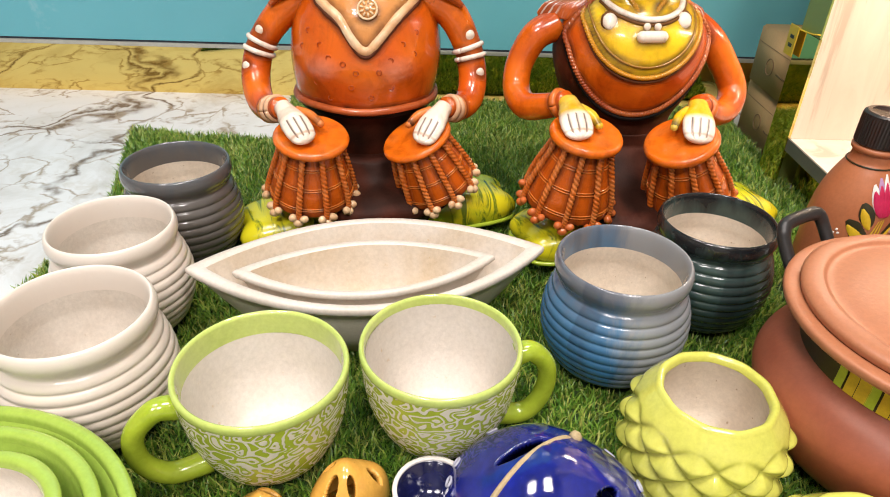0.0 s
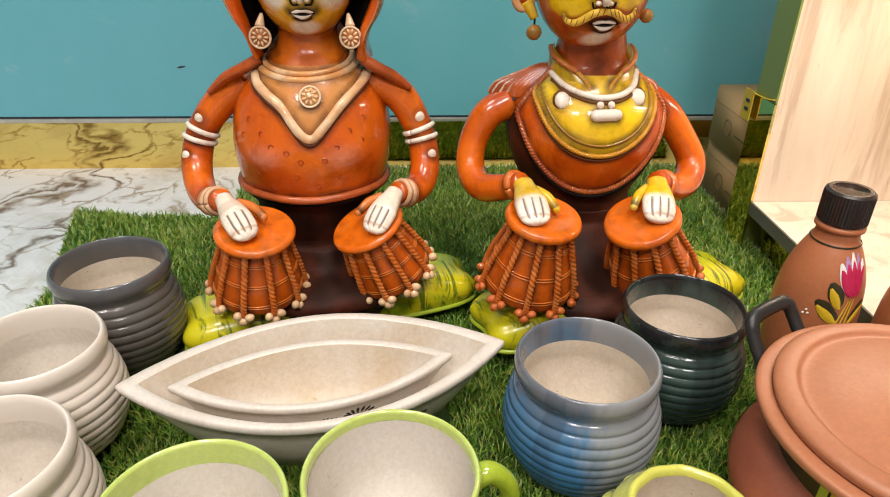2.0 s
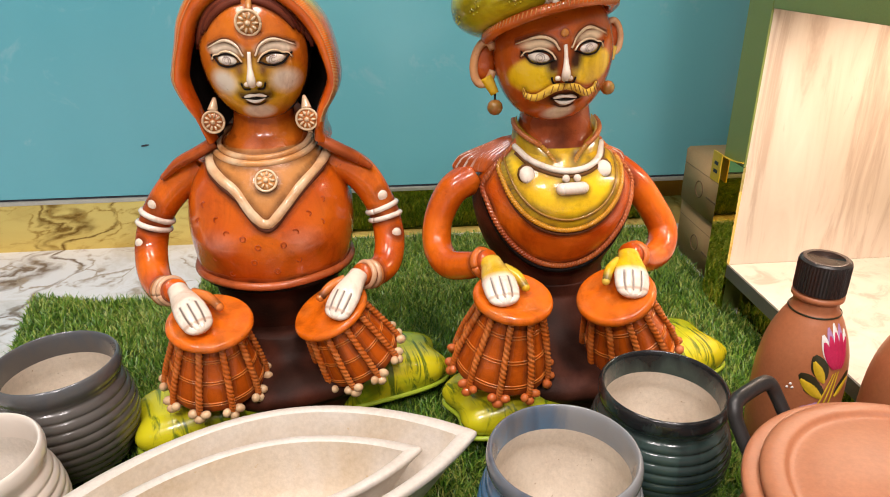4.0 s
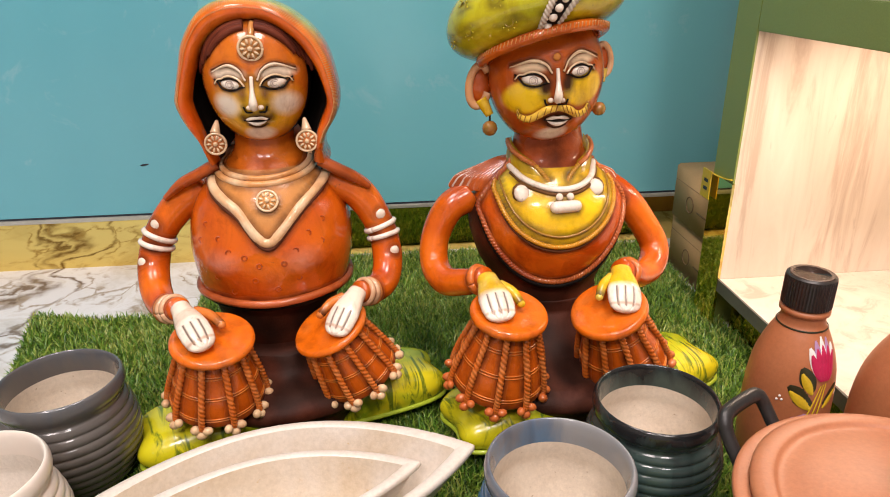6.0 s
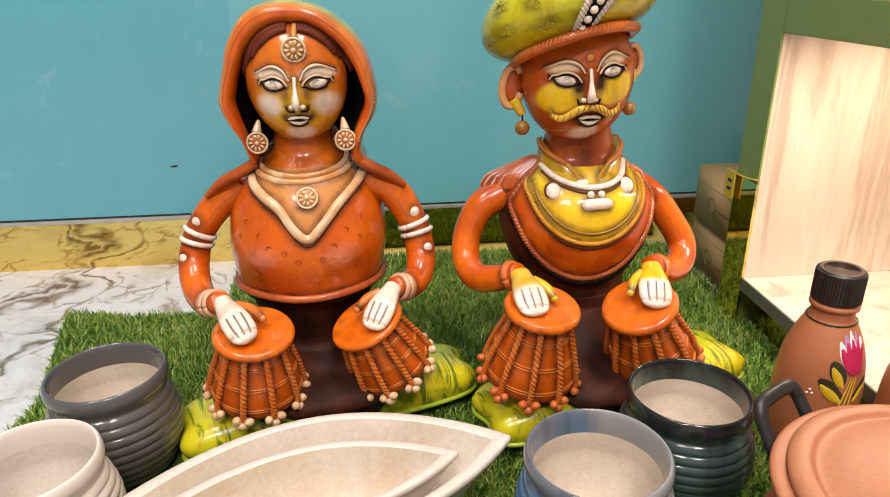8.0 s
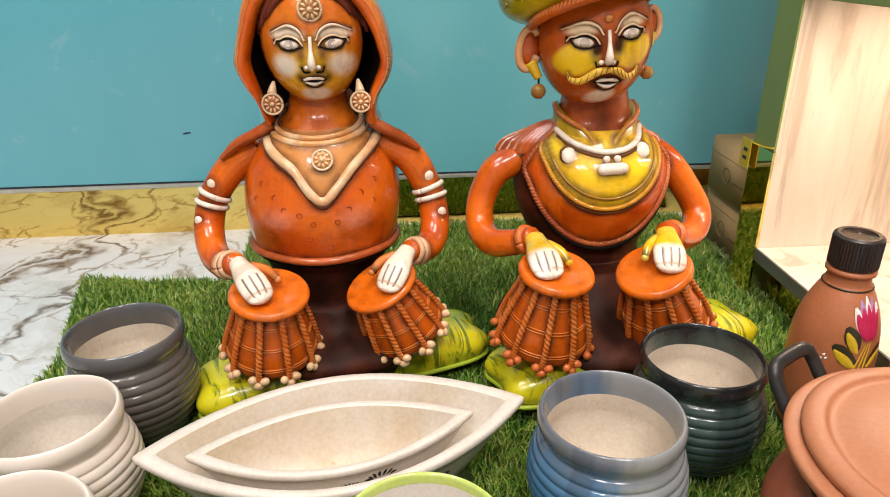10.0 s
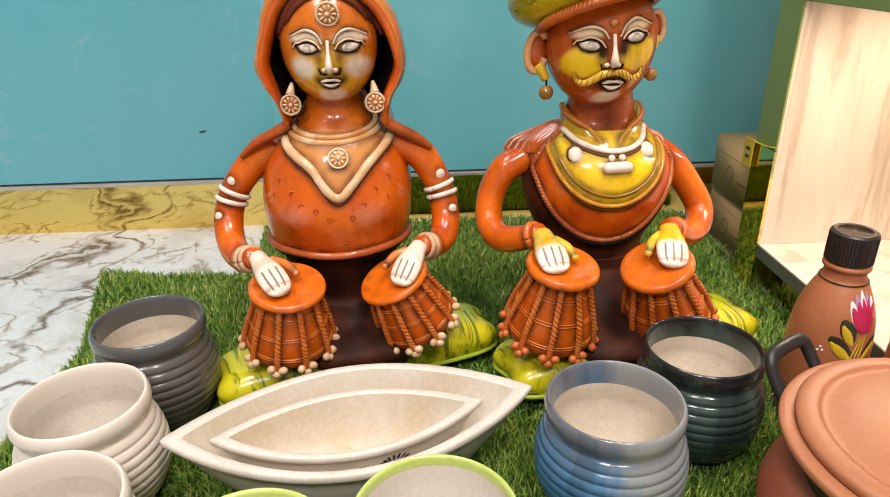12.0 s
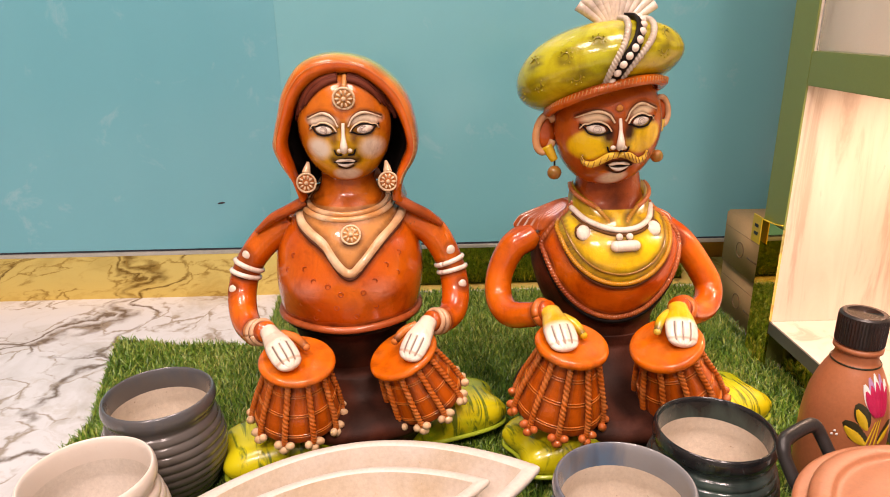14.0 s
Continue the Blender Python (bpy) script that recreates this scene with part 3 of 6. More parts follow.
# ---------- boat planters ----------
def boat(name, at, rz, length, width, height, wall, label):
    """A leaf-shaped planter pointed at both ends."""
    ob = thing(name, at, label, "planter", "nested boat planters", "", rz)

    def ring(l, w, z, n=72):
        row = []
        for j in range(n):
            a = 2 * math.pi * j / n
            c, s = math.cos(a), math.sin(a)
            x = l * (abs(c) ** 0.95) * (1 if c >= 0 else -1)
            u = min(1, abs(x) / l)
            y = w * (1 - u ** 1.95) ** 0.92 * (1 if s >= 0 else -1) + 0.0035 * s * (u > 0.97)
            row.append((x, y, z + 0.003 * u ** 3))
        return row
    L, W, H = length, width, height
    outer = [ring(L * 0.62, W * 0.55, 0), ring(L * 0.66, W * 0.60, 0.002), ring(L * 0.78, W * 0.76, H * 0.35), ring(L * 0.90, W * 0.90, H * 0.70), ring(L * 0.945, W * 0.94, H * 0.86),
             ring(L * 0.985, W * 0.985, H * 0.885), ring(L, W, H * 0.92), ring(L, W, H * 0.975), ring(L - wall * 0.3, W - wall * 0.2, H), ring(L - wall * 1.6, W - wall * 0.8, H * 0.998), ring(L - wall * 2.2, W - wall, H * 0.975)]
    bm = bmesh.new()
    grid_faces(bm, outer, True, "foot")
    part("shell", bm, M_BOAT, ob)
    bm = bmesh.new()
    inner = [ring(L - wall * 2.2, W - wall, H * 0.975), ring(L * 0.88 - wall, W * 0.90 - wall, H * 0.72), ring(L * 0.76 - wall, W * 0.76 - wall, H * 0.36), ring(L * 0.62 - wall, W * 0.56 - wall, 0.012), ring(L * 0.2, W * 0.15, 0.010)]
    grid_faces(bm, inner, True, "end")
    part("lining", bm, M_BOAT_IN, ob, "stained unglazed inside")

    def side(x, z):
        f = 0.76 + (0.94 - 0.76) * (z - H * 0.35) / (H * 0.51)
        u = min(1, abs(x) / (L * (0.78 + (0.945 - 0.78) * (z - H * 0.35) / (H * 0.51))))
        return -W * f * (1 - u ** 1.95) ** 0.92
    return ob, side


def motif(ob, side, x, z, s):
    """A small black painted sprig on the planter's side: petals as thin raised dabs."""
    for k in range(7):
        a = math.pi * (0.12 + 0.76 * k / 6)
        cx_, cz_ = x + s * 0.9 * math.cos(a), z + s * 0.55 * math.sin(a) - s * 0.2
        bm = bmesh.new()
        bmesh.ops.create_icosphere(bm, subdivisions=1, radius=1, matrix=Matrix.Translation((cx_, side(cx_, cz_) - 0.0002, cz_)) @ Matrix.Rotation(-a, 4, "Y") @ Matrix.Diagonal((s * 0.36, 0.0010, s * 0.13, 1)))
        part("painted_petal", bm, M_INKBLACK, ob)


M_INKBLACK = surface("black_brush_paint", (0.012, 0.011, 0.010), (0.02, 0.018, 0.016), 0.5, 60, 300, 0.05)
big, side_b = boat("boat_planter", (0.066, 0.752, 0.010), 8.8, 0.179, 0.083, 0.080, 0.009, "large off-white leaf-shaped planter holding a smaller one")
motif(big, side_b, 0.075, 0.050, 0.016)
small, side_s = boat("boat_planter", (0.062, 0.748, 0.0205), 8.8, 0.131, 0.049, 0.064, 0.008, "smaller off-white leaf-shaped planter nested in a larger one")
motif(small, side_s, 0.035, 0.043, 0.014)
motif(small, side_s, 0.008, 0.040, 0.010)
FOOT += [(0.066 + d, 0.752 + d * 0.155, 0.045) for d in (-0.08, -0.04, 0, 0.04, 0.08)]


M_CRUST = surface("brown_crust", (0.33, 0.22, 0.11), (0.22, 0.14, 0.07), 0.9, 60, 300, 0.3)


# ---------- cups ----------
def cup(at, r, h, rz, label, band, loop):
    """A wide lime cup: plain rim, scrollwork below, a looped handle."""
    c = thing("cup_planter", at, label, "cup", "cup planters", "", rz)
    out = [(r * 0.42, 0), (r * 0.46, 0.002), (r * 0.47, 0.006)] + [tuple(q[:2]) for q in spline([(r * 0.50, 0.009, 0), (r * 0.72, h * 0.22, 0), (r * 0.90, h * 0.48, 0), (r * 0.97, h * 0.74, 0), (r * 0.996, h * 0.93, 0)], 22)]
    part("bowl", lathe(out, 80, cap="foot"), M_SCROLL, c, "white scrollwork on lime glaze")
    rim = [(r * 0.990, h * 0.925), (r * 1.0, h * 0.93), (r * 1.006, h * 0.955), (r * 0.998, h * 0.985), (r * 0.972, h), (r * 0.94, h * 0.985), (r * 0.93, h * 0.95), (r * (0.86 + 0.07 * band), h * band)]
    part("rim", lathe([tuple(q[:2]) for q in spline([(a, b_, 0) for a, b_ in rim], 26)], 80, cap=False), M_LIME, c, "plain lime green rim")
    inn = [(r * (0.86 + 0.07 * band), h * band), (r * 0.89, h * 0.70), (r * 0.80, h * 0.40), (r * 0.60, h * 0.17), (r * 0.40, 0.016), (r * 0.1, 0.015)]
    part("lining", lathe([tuple(q[:2]) for q in spline([(a, b_, 0) for a, b_ in inn], 24)], 64, wobble=0.01, cap="end"), M_CUP_LINING, c, "white unglazed inside with specks")
    pts = [(r * 0.95, 0, h * 0.82), (r * (1 + 0.20 * loop), 0, h * 0.84), (r * (1 + 0.46 * loop), 0, h * 0.67), (r * (1 + 0.45 * loop), 0, h * 0.40), (r * (1 + 0.18 * loop), 0, h * 0.20), (r * 0.74, 0, h * 0.20)]
    rng = random.Random(rz)
    crust = []
    for k in range(int(26 * band)):
        crust.append((rng.uniform(0.0005, 0.0016), rng.gauss(0, 0.24), rng.uniform(0.10, 0.40)))
    bm = bmesh.new()
    for s_, da, rr in crust:
        a = math.radians(-90 - rz + 30) + da * 2.2
        d_ = r * rr
        z_ = 0.0155 + max(0.0, rr - 0.36) * 0.02
        bmesh.ops.create_icosphere(bm, subdivisions=1, radius=s_, matrix=Matrix.Translation((d_ * math.cos(a), d_ * math.sin(a), z_)))
    part("crumbs", bm, M_CRUST, c, "brown crumbs in the bottom")
    if band > 0.9:
        part("dry_patch", lathe([(r * 0.37, 0.0185), (r * 0.345, 0.0200), (r * 0.315, 0.0188), (r * 0.26, 0.0180), (r * 0.02, 0.0176)], 40, wobble=0.42, seed=3, cap="end"), M_CUP_LINING, c, "cracked dry slip in the bottom")
        part("crack", lathe([(r * 0.368, 0.0172), (r * 0.385, 0.0188), (r * 0.395, 0.0176)], 40, wobble=0.42, seed=3, cap=False), M_CRUST, c, "brown crack round the dry slip")
    part("handle", tube(pts, [0.0100, 0.0088, 0.0082, 0.0082, 0.0088, 0.0100], 14, steps=30), M_LIME_DARK, c, "looped lime handle")
    FOOT.append((at[0], at[1], r * 0.5))
    return c


cup((0.0015, 0.570, 0.010), 0.066, 0.104, 207, "lime green cup planter with white scrollwork and white inside", 0.80, 1.0)
cup((0.137, 0.597, 0.010), 0.0645, 0.106, 8, "lime green cup planter with white scrollwork and cracked dry bottom", 0.92, 0.84)


# ---------- pineapple planter ----------
def pineapple(at, r, h, label):
    p = thing("pineapple_planter", at, label, "planter", "", "", 12)
    rows_n, cols = 84, 176
    rows = []
    for i in range(rows_n + 1):
        u = i / rows_n
        z = h * u
        base = r * (0.70 + 0.30 * math.sin(math.pi * min(1, 0.12 + 0.80 * u)) ** 0.8)
        if u > 0.86:
            base *= 1 - 0.85 * (u - 0.86) ** 1.15
        row = []
        for j in range(cols):
            a = 2 * math.pi * j / cols
            q = 11 * a / (2 * math.pi)
            s = min(1 - abs(2 * ((q + u * 3.4) % 1) - 1), 1 - abs(2 * ((q - u * 3.4) % 1) - 1))
            fade = max(0.0, 1 - max(0, u - 0.73) / 0.13) * min(1, u / 0.06)
            rr = base + 0.0066 * fade * (1.2 * (1 - (1 - s) ** 2.1) - 0.40) + 0.0004 * (1 - fade) * math.cos(22 * math.pi * q / 11)
            row.append((rr * math.cos(a), rr * math.sin(a), z))
        rows.append(row)
    top = rows[-1]
    for f, dz in ((0.97, 0.003), (0.91, 0.0035), (0.86, 0.001), (0.845, -0.003)):
        rows.append([(x * f, y * f, h + dz) for x, y, z in top])
    bm = bmesh.new()
    grid_faces(bm, rows, True, "foot")
    part("body", bm, M_LEMON, p)
    rin = math.hypot(*rows[-1][0][:2])
    part("lining", lathe([(rin, h - 0.0032), (rin * 1.15, h * 0.7), (rin * 1.1, h * 0.35), (rin * 0.7, 0.012), (0.004, 0.011)], 48, cap="end"), M_BISQUE, p, "bare clay inside")
    FOOT.append((at[0], at[1], r * 0.7))
    return p


pineapple((0.346, 0.562, 0.010), 0.0615, 0.092, "lemon yellow glazed planter with pineapple knobs")
pineapple((0.404, 0.436, 0.010), 0.060, 0.084, "lemon yellow glazed pineapple planter beside the cooking pot")


# ---------- lidded clay cooking pot ----------
handi = thing("cooking_pot", (0.523, 0.590, 0.010), "terracotta cooking pot with a lid and black handles", "pot", "", "", 0)
prof = [(0.055, 0), (0.080, 0.004), (0.108, 0.028), (0.1215, 0.058), (0.1215, 0.076), (0.112, 0.092), (0.100, 0.1015), (0.0955, 0.105)]
part("body", lathe([tuple(q[:2]) for q in spline([(a, b_, 0) for a, b_ in prof], 36)], 96), M_TERRA, handi)
part("neck", lathe([(0.0960, 0.1035), (0.0955, 0.120), (0.098, 0.134), (0.098, 0.137)], 96, cap=False), M_OLIVE, handi, "dark painted neck")
for k in range(19):
    a0 = math.radians(197 + k * 5.0)
    bm = bmesh.new()
    rows = [[(rr * math.cos(a0 + da), rr * math.sin(a0 + da), z) for da in np.linspace(0, 0.070 + 0.012 * (k % 3), 6)] for rr, z in ((0.0972, 0.1055), (0.0968, 0.120), (0.0990, 0.133))]
    grid_faces(bm, rows, False, False)
    part("painted_leaf", bm, M_YELLOW if k % 3 else M_LIME_DARK, handi, "yellow painted leaf" if k % 3 else "olive painted leaf")
part("rim", lathe([tuple(q[:2]) for q in spline([(0.097, 0.136, 0), (0.110, 0.1365, 0), (0.1175, 0.139, 0), (0.1195, 0.1435, 0), (0.1175, 0.147, 0), (0.108, 0.1472, 0)], 24)], 96, cap=False), M_TERRA_LID, handi, "pale terracotta rim")
lid = part("lid", lathe([tuple(q[:2]) for q in spline([(0.108, 0.1478, 0), (0.1085, 0.153, 0), (0.104, 0.1565, 0), (0.094, 0.157, 0), (0.088, 0.1545, 0), (0.070, 0.158, 0), (0.040, 0.163, 0), (0.018, 0.166, 0), (0.006, 0.1662, 0)], 48)], 96, wobble=0.004), M_TERRA_LID, handi, "pale terracotta lid")
part("knob", lathe([tuple(q[:2]) for q in spline([(0.012, 0.165, 0), (0.012, 0.171, 0), (0.020, 0.178, 0), (0.021, 0.184, 0), (0.013, 0.188, 0), (0.002, 0.1885, 0)], 18)], 32), M_HANDLE, lid, "dark lid knob")
for ang in (121, 301):
    a = math.radians(ang)
    d, s = np.array((math.cos(a), math.sin(a), 0)), np.array((-math.sin(a), math.cos(a), 0))
    loop = [(0.098, 0.0285, 0.118), (0.116, 0.0285, 0.135), (0.1285, 0.0280, 0.1515), (0.1335, 0.0255, 0.160), (0.1360, 0.0190, 0.1640), (0.1365, 0.0, 0.165)]
    pts = [d * p + s * q + (0, 0, z) for p, q, z in loop] + [d * p - s * q + (0, 0, z) for p, q, z in loop[-2::-1]]
    part("handle", tube(pts, [0.0072, 0.0064, 0.0062, 0.0066, 0.0064, 0.0062, 0.0064, 0.0066, 0.0062, 0.0064, 0.0072], 12, steps=60, flat=0.85), M_HANDLE, handi, "black angular handle")
FOOT.append((0.523, 0.590, 0.08))


# ---------- clay bottles ----------
def bottle_radius(z):
    pr = [(0.0, 0.038), (0.01, 0.044), (0.05, 0.0475), (0.10, 0.0475), (0.135, 0.044), (0.16, 0.036), (0.178, 0.026), (0.186, 0.0225), (0.20, 0.022)]
    return float(np.interp(z, [p[0] for p in pr], [p[1] for p in pr]))


def dab(parent, name, mat, u, z, length, width, turn, label="", lift=0.0006):
    """A brush dab laid on the bottle's wall; u in metres round the wall from its front."""
    bm = bmesh.new()
    rows = []
    ct, st = math.cos(turn), math.sin(turn)
    for i in range(9):
        t = i / 8
        w = width * math.sin(math.pi * min(0.999, 0.06 + 0.90 * t)) ** 0.7
        row = []
        for j in range(5):
            q = (j / 4 - 0.5) * 2 * w
            uu, zz = u + (t * length) * ct - q * st, z + (t * length) * st + q * ct
            r = bottle_radius(zz) + lift + 0.0008 * (1 - (2 * j / 4 - 1) ** 2)
            a = -math.pi / 2 + uu / 0.0475
            row.append((r * math.cos(a), r * math.sin(a), zz))
        rows.append(row)
    grid_faces(bm, rows, False, False)
    part(name, bm, mat, parent, label)


def bottle(at, rz, label, painted):
    bt = thing("clay_bottle", at, label, "bottle", "clay bottles", "", rz)
    soft = spline([(bottle_radius(z), z, 0) for z in (0, 0.006, 0.02, 0.05, 0.10, 0.13, 0.15, 0.168, 0.178, 0.184, 0.20)], 60)
    part("body", lathe([(0.03, 0)] + [tuple(q[:2]) for q in soft] + [(0.018, 0.2)], 64), M_TERRA_B, bt)
    part("groove", lathe([(0.0266, 0.1775), (0.0272, 0.1785), (0.0262, 0.1795)], 48, cap=False), M_OLIVE, bt, "dark scored ring")
    part("neck_ring", lathe([(0.0228, 0.1905), (0.0262, 0.1925), (0.0262, 0.1965), (0.0228, 0.198)], 48, cap=False), M_TERRA_B, bt)
    cap = []
    n = 96
    for r0, z in ((0.0245, 0.199), (0.0262, 0.2), (0.0262, 0.2275), (0.0255, 0.231), (0.0235, 0.2325)):
        cap.append([((r0 - (0.0009 if j % 2 and 0.1995 < z < 0.229 else 0)) * math.cos(2 * math.pi * j / n), (r0 - (0.0009 if j % 2 and 0.1995 < z < 0.229 else 0)) * math.sin(2 * math.pi * j / n), z) for j in range(n)])
    bm = bmesh.new()
    grid_faces(bm, cap, True, True)
    c = part("cap", bm, M_BLACK, bt, "black ribbed screw cap", False)
    part("cap_disc", lathe([(0.0232, 0.2326), (0.0215, 0.2330), (0.016, 0.2322), (0.004, 0.2324)], 48), M_CAPTOP, c, "worn brown cap top")
    if painted:
        fl = [(-0.60, 0.036), (-0.32, 0.040), (-0.05, 0.042), (0.22, 0.041), (0.50, 0.037)]
        for k, (a, ln) in enumerate(fl):
            dab(bt, "painted_petal", M_WHITE_PAINT if k % 2 == 0 else M_LILAC, 0.021 + 0.0024 * k, 0.133, ln, 0.0062, math.pi / 2 - a * 0.8, "white edge of the petal", 0.0003)
            dab(bt, "painted_petal", M_PINK, 0.021 + 0.0024 * k, 0.132, ln * 0.84, 0.0049, math.pi / 2 - a * 0.8, "crimson flower petal", 0.0009)
        for u, z, ln, w, tn in ((0.013, 0.104, 0.034, 0.0095, 2.5), (0.013, 0.121, 0.029, 0.0090, 2.15), (0.028, 0.104, 0.028, 0.007, 0.75)):
            dab(bt, "painted_leaf", M_OLIVE, u, z, ln, w, tn, "black leaf shading", 0.0003)
            dab(bt, "painted_leaf", M_YELLOW, u - 0.001, z - 0.003, ln * 0.9, w * 0.55, tn, "yellow leaf", 0.0009)
        for du in (-0.003, 0.0, 0.003):
            dab(bt, "stem", M_YELLOW, 0.012 + du * 2.2, 0.082, 0.048, 0.0009, 1.32 + du * 25, "thin painted stem", 0.0012)
        for du, dz in ((0, 0), (0.005, 0.001), (0.0025, 0.0045)):
            dab(bt, "dot", M_WHITE_PAINT, -0.0245 + du, 0.106 + dz, 0.003, 0.0014, 0.6, "white dot", 0.0006)
        for k in range(6):
            dab(bt, "painted_petal", M_LILAC, -0.008 + 0.007 * k * 0.9, 0.084, 0.012, 0.004, 0.5 + 0.4 * k, "lilac petal", 0.0005)
    FOOT.append((at[0], at[1], 0.042))
    return bt


bottle((0.572, 0.818, 0.010), -18, "burnished terracotta bottle with a painted crimson flower and black cap", True).scale = (0.87, 0.87, 0.96)
bottle((0.655, 0.760, 0.010), 10, "plain burnished terracotta bottle behind the cooking pot", False)

# ---------- nested green bowls ----------
for k, (rr, hh) in enumerate(((0.154, 0.084), (0.111, 0.081), (0.066, 0.078))):
    bw = thing("nesting_bowl", (-0.188 + 0.0155 * k, 0.388 + 0.021 * k, 0.010 + 0.006 * k), ("large", "middle", "small")[k] + " lime green glazed bowl in a nested set", "bowl", "nested bowls")
    pr = [(rr * 0.5, 0), (rr * 0.56, 0.002), (rr * 0.80, hh * 0.45), (rr * 0.93, hh * 0.82), (rr * 0.99, hh * 0.94), (rr, hh * 0.975), (rr - 0.0035, hh), (rr - 0.0085, hh * 0.985), (rr - 0.0105, hh * 0.92)]
    part("bowl", lathe([tuple(q[:2]) for q in spline([(a, b_, 0) for a, b_ in pr], 36)], 80, cap="foot"), M_BOWL, bw)
    part("lining", lathe([tuple(q[:2]) for q in spline([(rr - 0.0105, hh * 0.92, 0), (rr * 0.84, hh * 0.7, 0), (rr * 0.66, hh * 0.35, 0), (rr * 0.46, 0.008, 0), (rr * 0.1, 0.007, 0)], 18)], 64, cap="end"), M_BOWL if k < 2 else M_LINING_W, bw, "glazed green inside" if k < 2 else "bare clay inside")
FOOT.append((-0.188, 0.388, 0.08))


M_STITCH = surface("pale_scratched_glaze", (0.42, 0.42, 0.50), (0.30, 0.30, 0.40), 0.4, 60, 400, 0.05)


# ---------- cobalt and mango hanging shells ----------
def shell_mound(name, at, rz, rx, ry, h, mat, label, category, holes):
    """A hollow glazed mound with folded lobes; holes: (x, y, rx, ry, turn) ovals that go right through."""
    ob = thing(name, at, label, category, "", "", rz)
    bm = bmesh.new()
    rings, n = 84, 280
    rows = []
    for i in range(rings + 1):
        u = i / rings
        z = h * math.cos(u * math.pi / 2) ** 0.75
        row = []
        for j in range(n):
            a = 2 * math.pi * j / n
            fold = 1 + 0.05 * math.sin(3 * a + 0.8) * u
            rr = math.sin(u * math.pi / 2) * fold
            row.append((rx * rr * math.cos(a), ry * rr * math.sin(a), max(0.0, z + 0.006 * math.sin(4 * rr * math.cos(a) + 2) * (1 - u))))
        rows.append(row)
    rows = rows[1:]
    grid_faces(bm, rows, True, True)
    dead = []
    for f in bm.faces:
        c = f.calc_center_median()
        for hx, hy, ha, hb, tn in holes:
            ct, st = math.cos(tn), math.sin(tn)
            p, q = (c.x - hx) * ct + (c.y - hy) * st, -(c.x - hx) * st + (c.y - hy) * ct
            if (p / ha) ** 2 + (q / hb) ** 2 < 1:
                dead.append(f)
                break
    bmesh.ops.delete(bm, geom=dead, context="FACES")
    sh = part("shell", bm, mat, ob)
    md = sh.modifiers.new("wall", "SOLIDIFY")
    md.thickness, md.offset = 0.005, -1
    return ob


cob = shell_mound("hanging_ornament", (0.214, 0.502, 0.010), -6, 0.079, 0.068, 0.084, M_COBALT, "cobalt blue glazed hollow ornament with a string on the turf", "ornament",
                  [(-0.018, 0.006, 0.022, 0.0055, 0.45), (0.038, -0.016, 0.014, 0.005, 0.9), (0.021, 0.030, 0.0038, 0.0038, 0)])
part("string", tube([(0.021, 0.030, 0.064), (0.012, 0.024, 0.0800), (-0.004, 0.010, 0.0865), (-0.020, -0.006, 0.0850), (-0.036, -0.024, 0.0730), (-0.048, -0.040, 0.0550)], [0.0022], 8), M_STRING, cob, "knotted hemp string")
part("knot", tube([(0.016, 0.027, 0.079), (0.019, 0.029, 0.077), (0.022, 0.031, 0.070)], [0.003, 0.0046, 0.003], 8), M_STRING, cob, "string knot")
for k in range(13):
    a = math.radians(10 + k * 27.7 + 7 * (k % 3))
    u = 0.62 + 0.05 * (k % 4)
    rr = math.sin(u * math.pi / 2) * (1 + 0.05 * math.sin(3 * a + 0.8) * u)
    cx_, cy_ = 0.079 * rr * math.cos(a), 0.068 * rr * math.sin(a)
    cz_ = 0.084 * math.cos(u * math.pi / 2) ** 0.75 + 0.006 * math.sin(4 * rr * math.cos(a) + 2) * (1 - u) + 0.0016
    tilt = Vector((math.cos(a) * 0.95, math.sin(a) * 0.95, 0.75)).normalized().to_track_quat("Z", "Y").to_matrix().to_4x4()
    m4 = Matrix.Translation((cx_, cy_, cz_)) @ tilt
    part("stitch", tube([m4 @ Vector((0.0042 * math.cos(t), 0.0026 * math.sin(t), 0)) for t in np.linspace(0, 2 * math.pi, 13)], [0.0010], 6), M_STITCH, cob, "pale scratched ring")
ring = thing("small_cobalt_cup", (0.133, 0.512, 0.010), "small dark cobalt cup with a white rim", "cup")
part("bowl", lathe([(0.02, 0), (0.024, 0.002), (0.028, 0.02), (0.029, 0.036), (0.026, 0.036), (0.024, 0.01), (0.004, 0.008)], 48), M_NAVY, ring)
part("rim", lathe([(0.0262, 0.0362), (0.0290, 0.0362), (0.0296, 0.0376), (0.0290, 0.0392), (0.0262, 0.0390), (0.0258, 0.0376), (0.0262, 0.0362)], 48, cap=False), M_WHITE_PAINT, ring, "white rim")
FOOT += [(0.215, 0.50, 0.05), (0.122, 0.508, 0.022)]
shell_mound("hanging_ornament", (0.070, 0.522, 0.010), 35, 0.033, 0.024, 0.046, M_MANGO, "mango yellow glazed hollow ornament with cut openings", "ornament",
            [(-0.017, -0.006, 0.008, 0.005, 0.6), (0.010, 0.011, 0.006, 0.0035, 0.3), (0.018, -0.008, 0.006, 0.004, 2.2), (-0.004, -0.014, 0.006, 0.0035, 1.2), (-0.010, 0.010, 0.005, 0.003, 2.6)])
shell_mound("hanging_ornament", (0.008, 0.508, 0.010), -20, 0.026, 0.018, 0.026, M_MANGO, "small mango yellow glazed ornament on the turf", "ornament", [(0.0, 0.008, 0.008, 0.004, 0.2)])


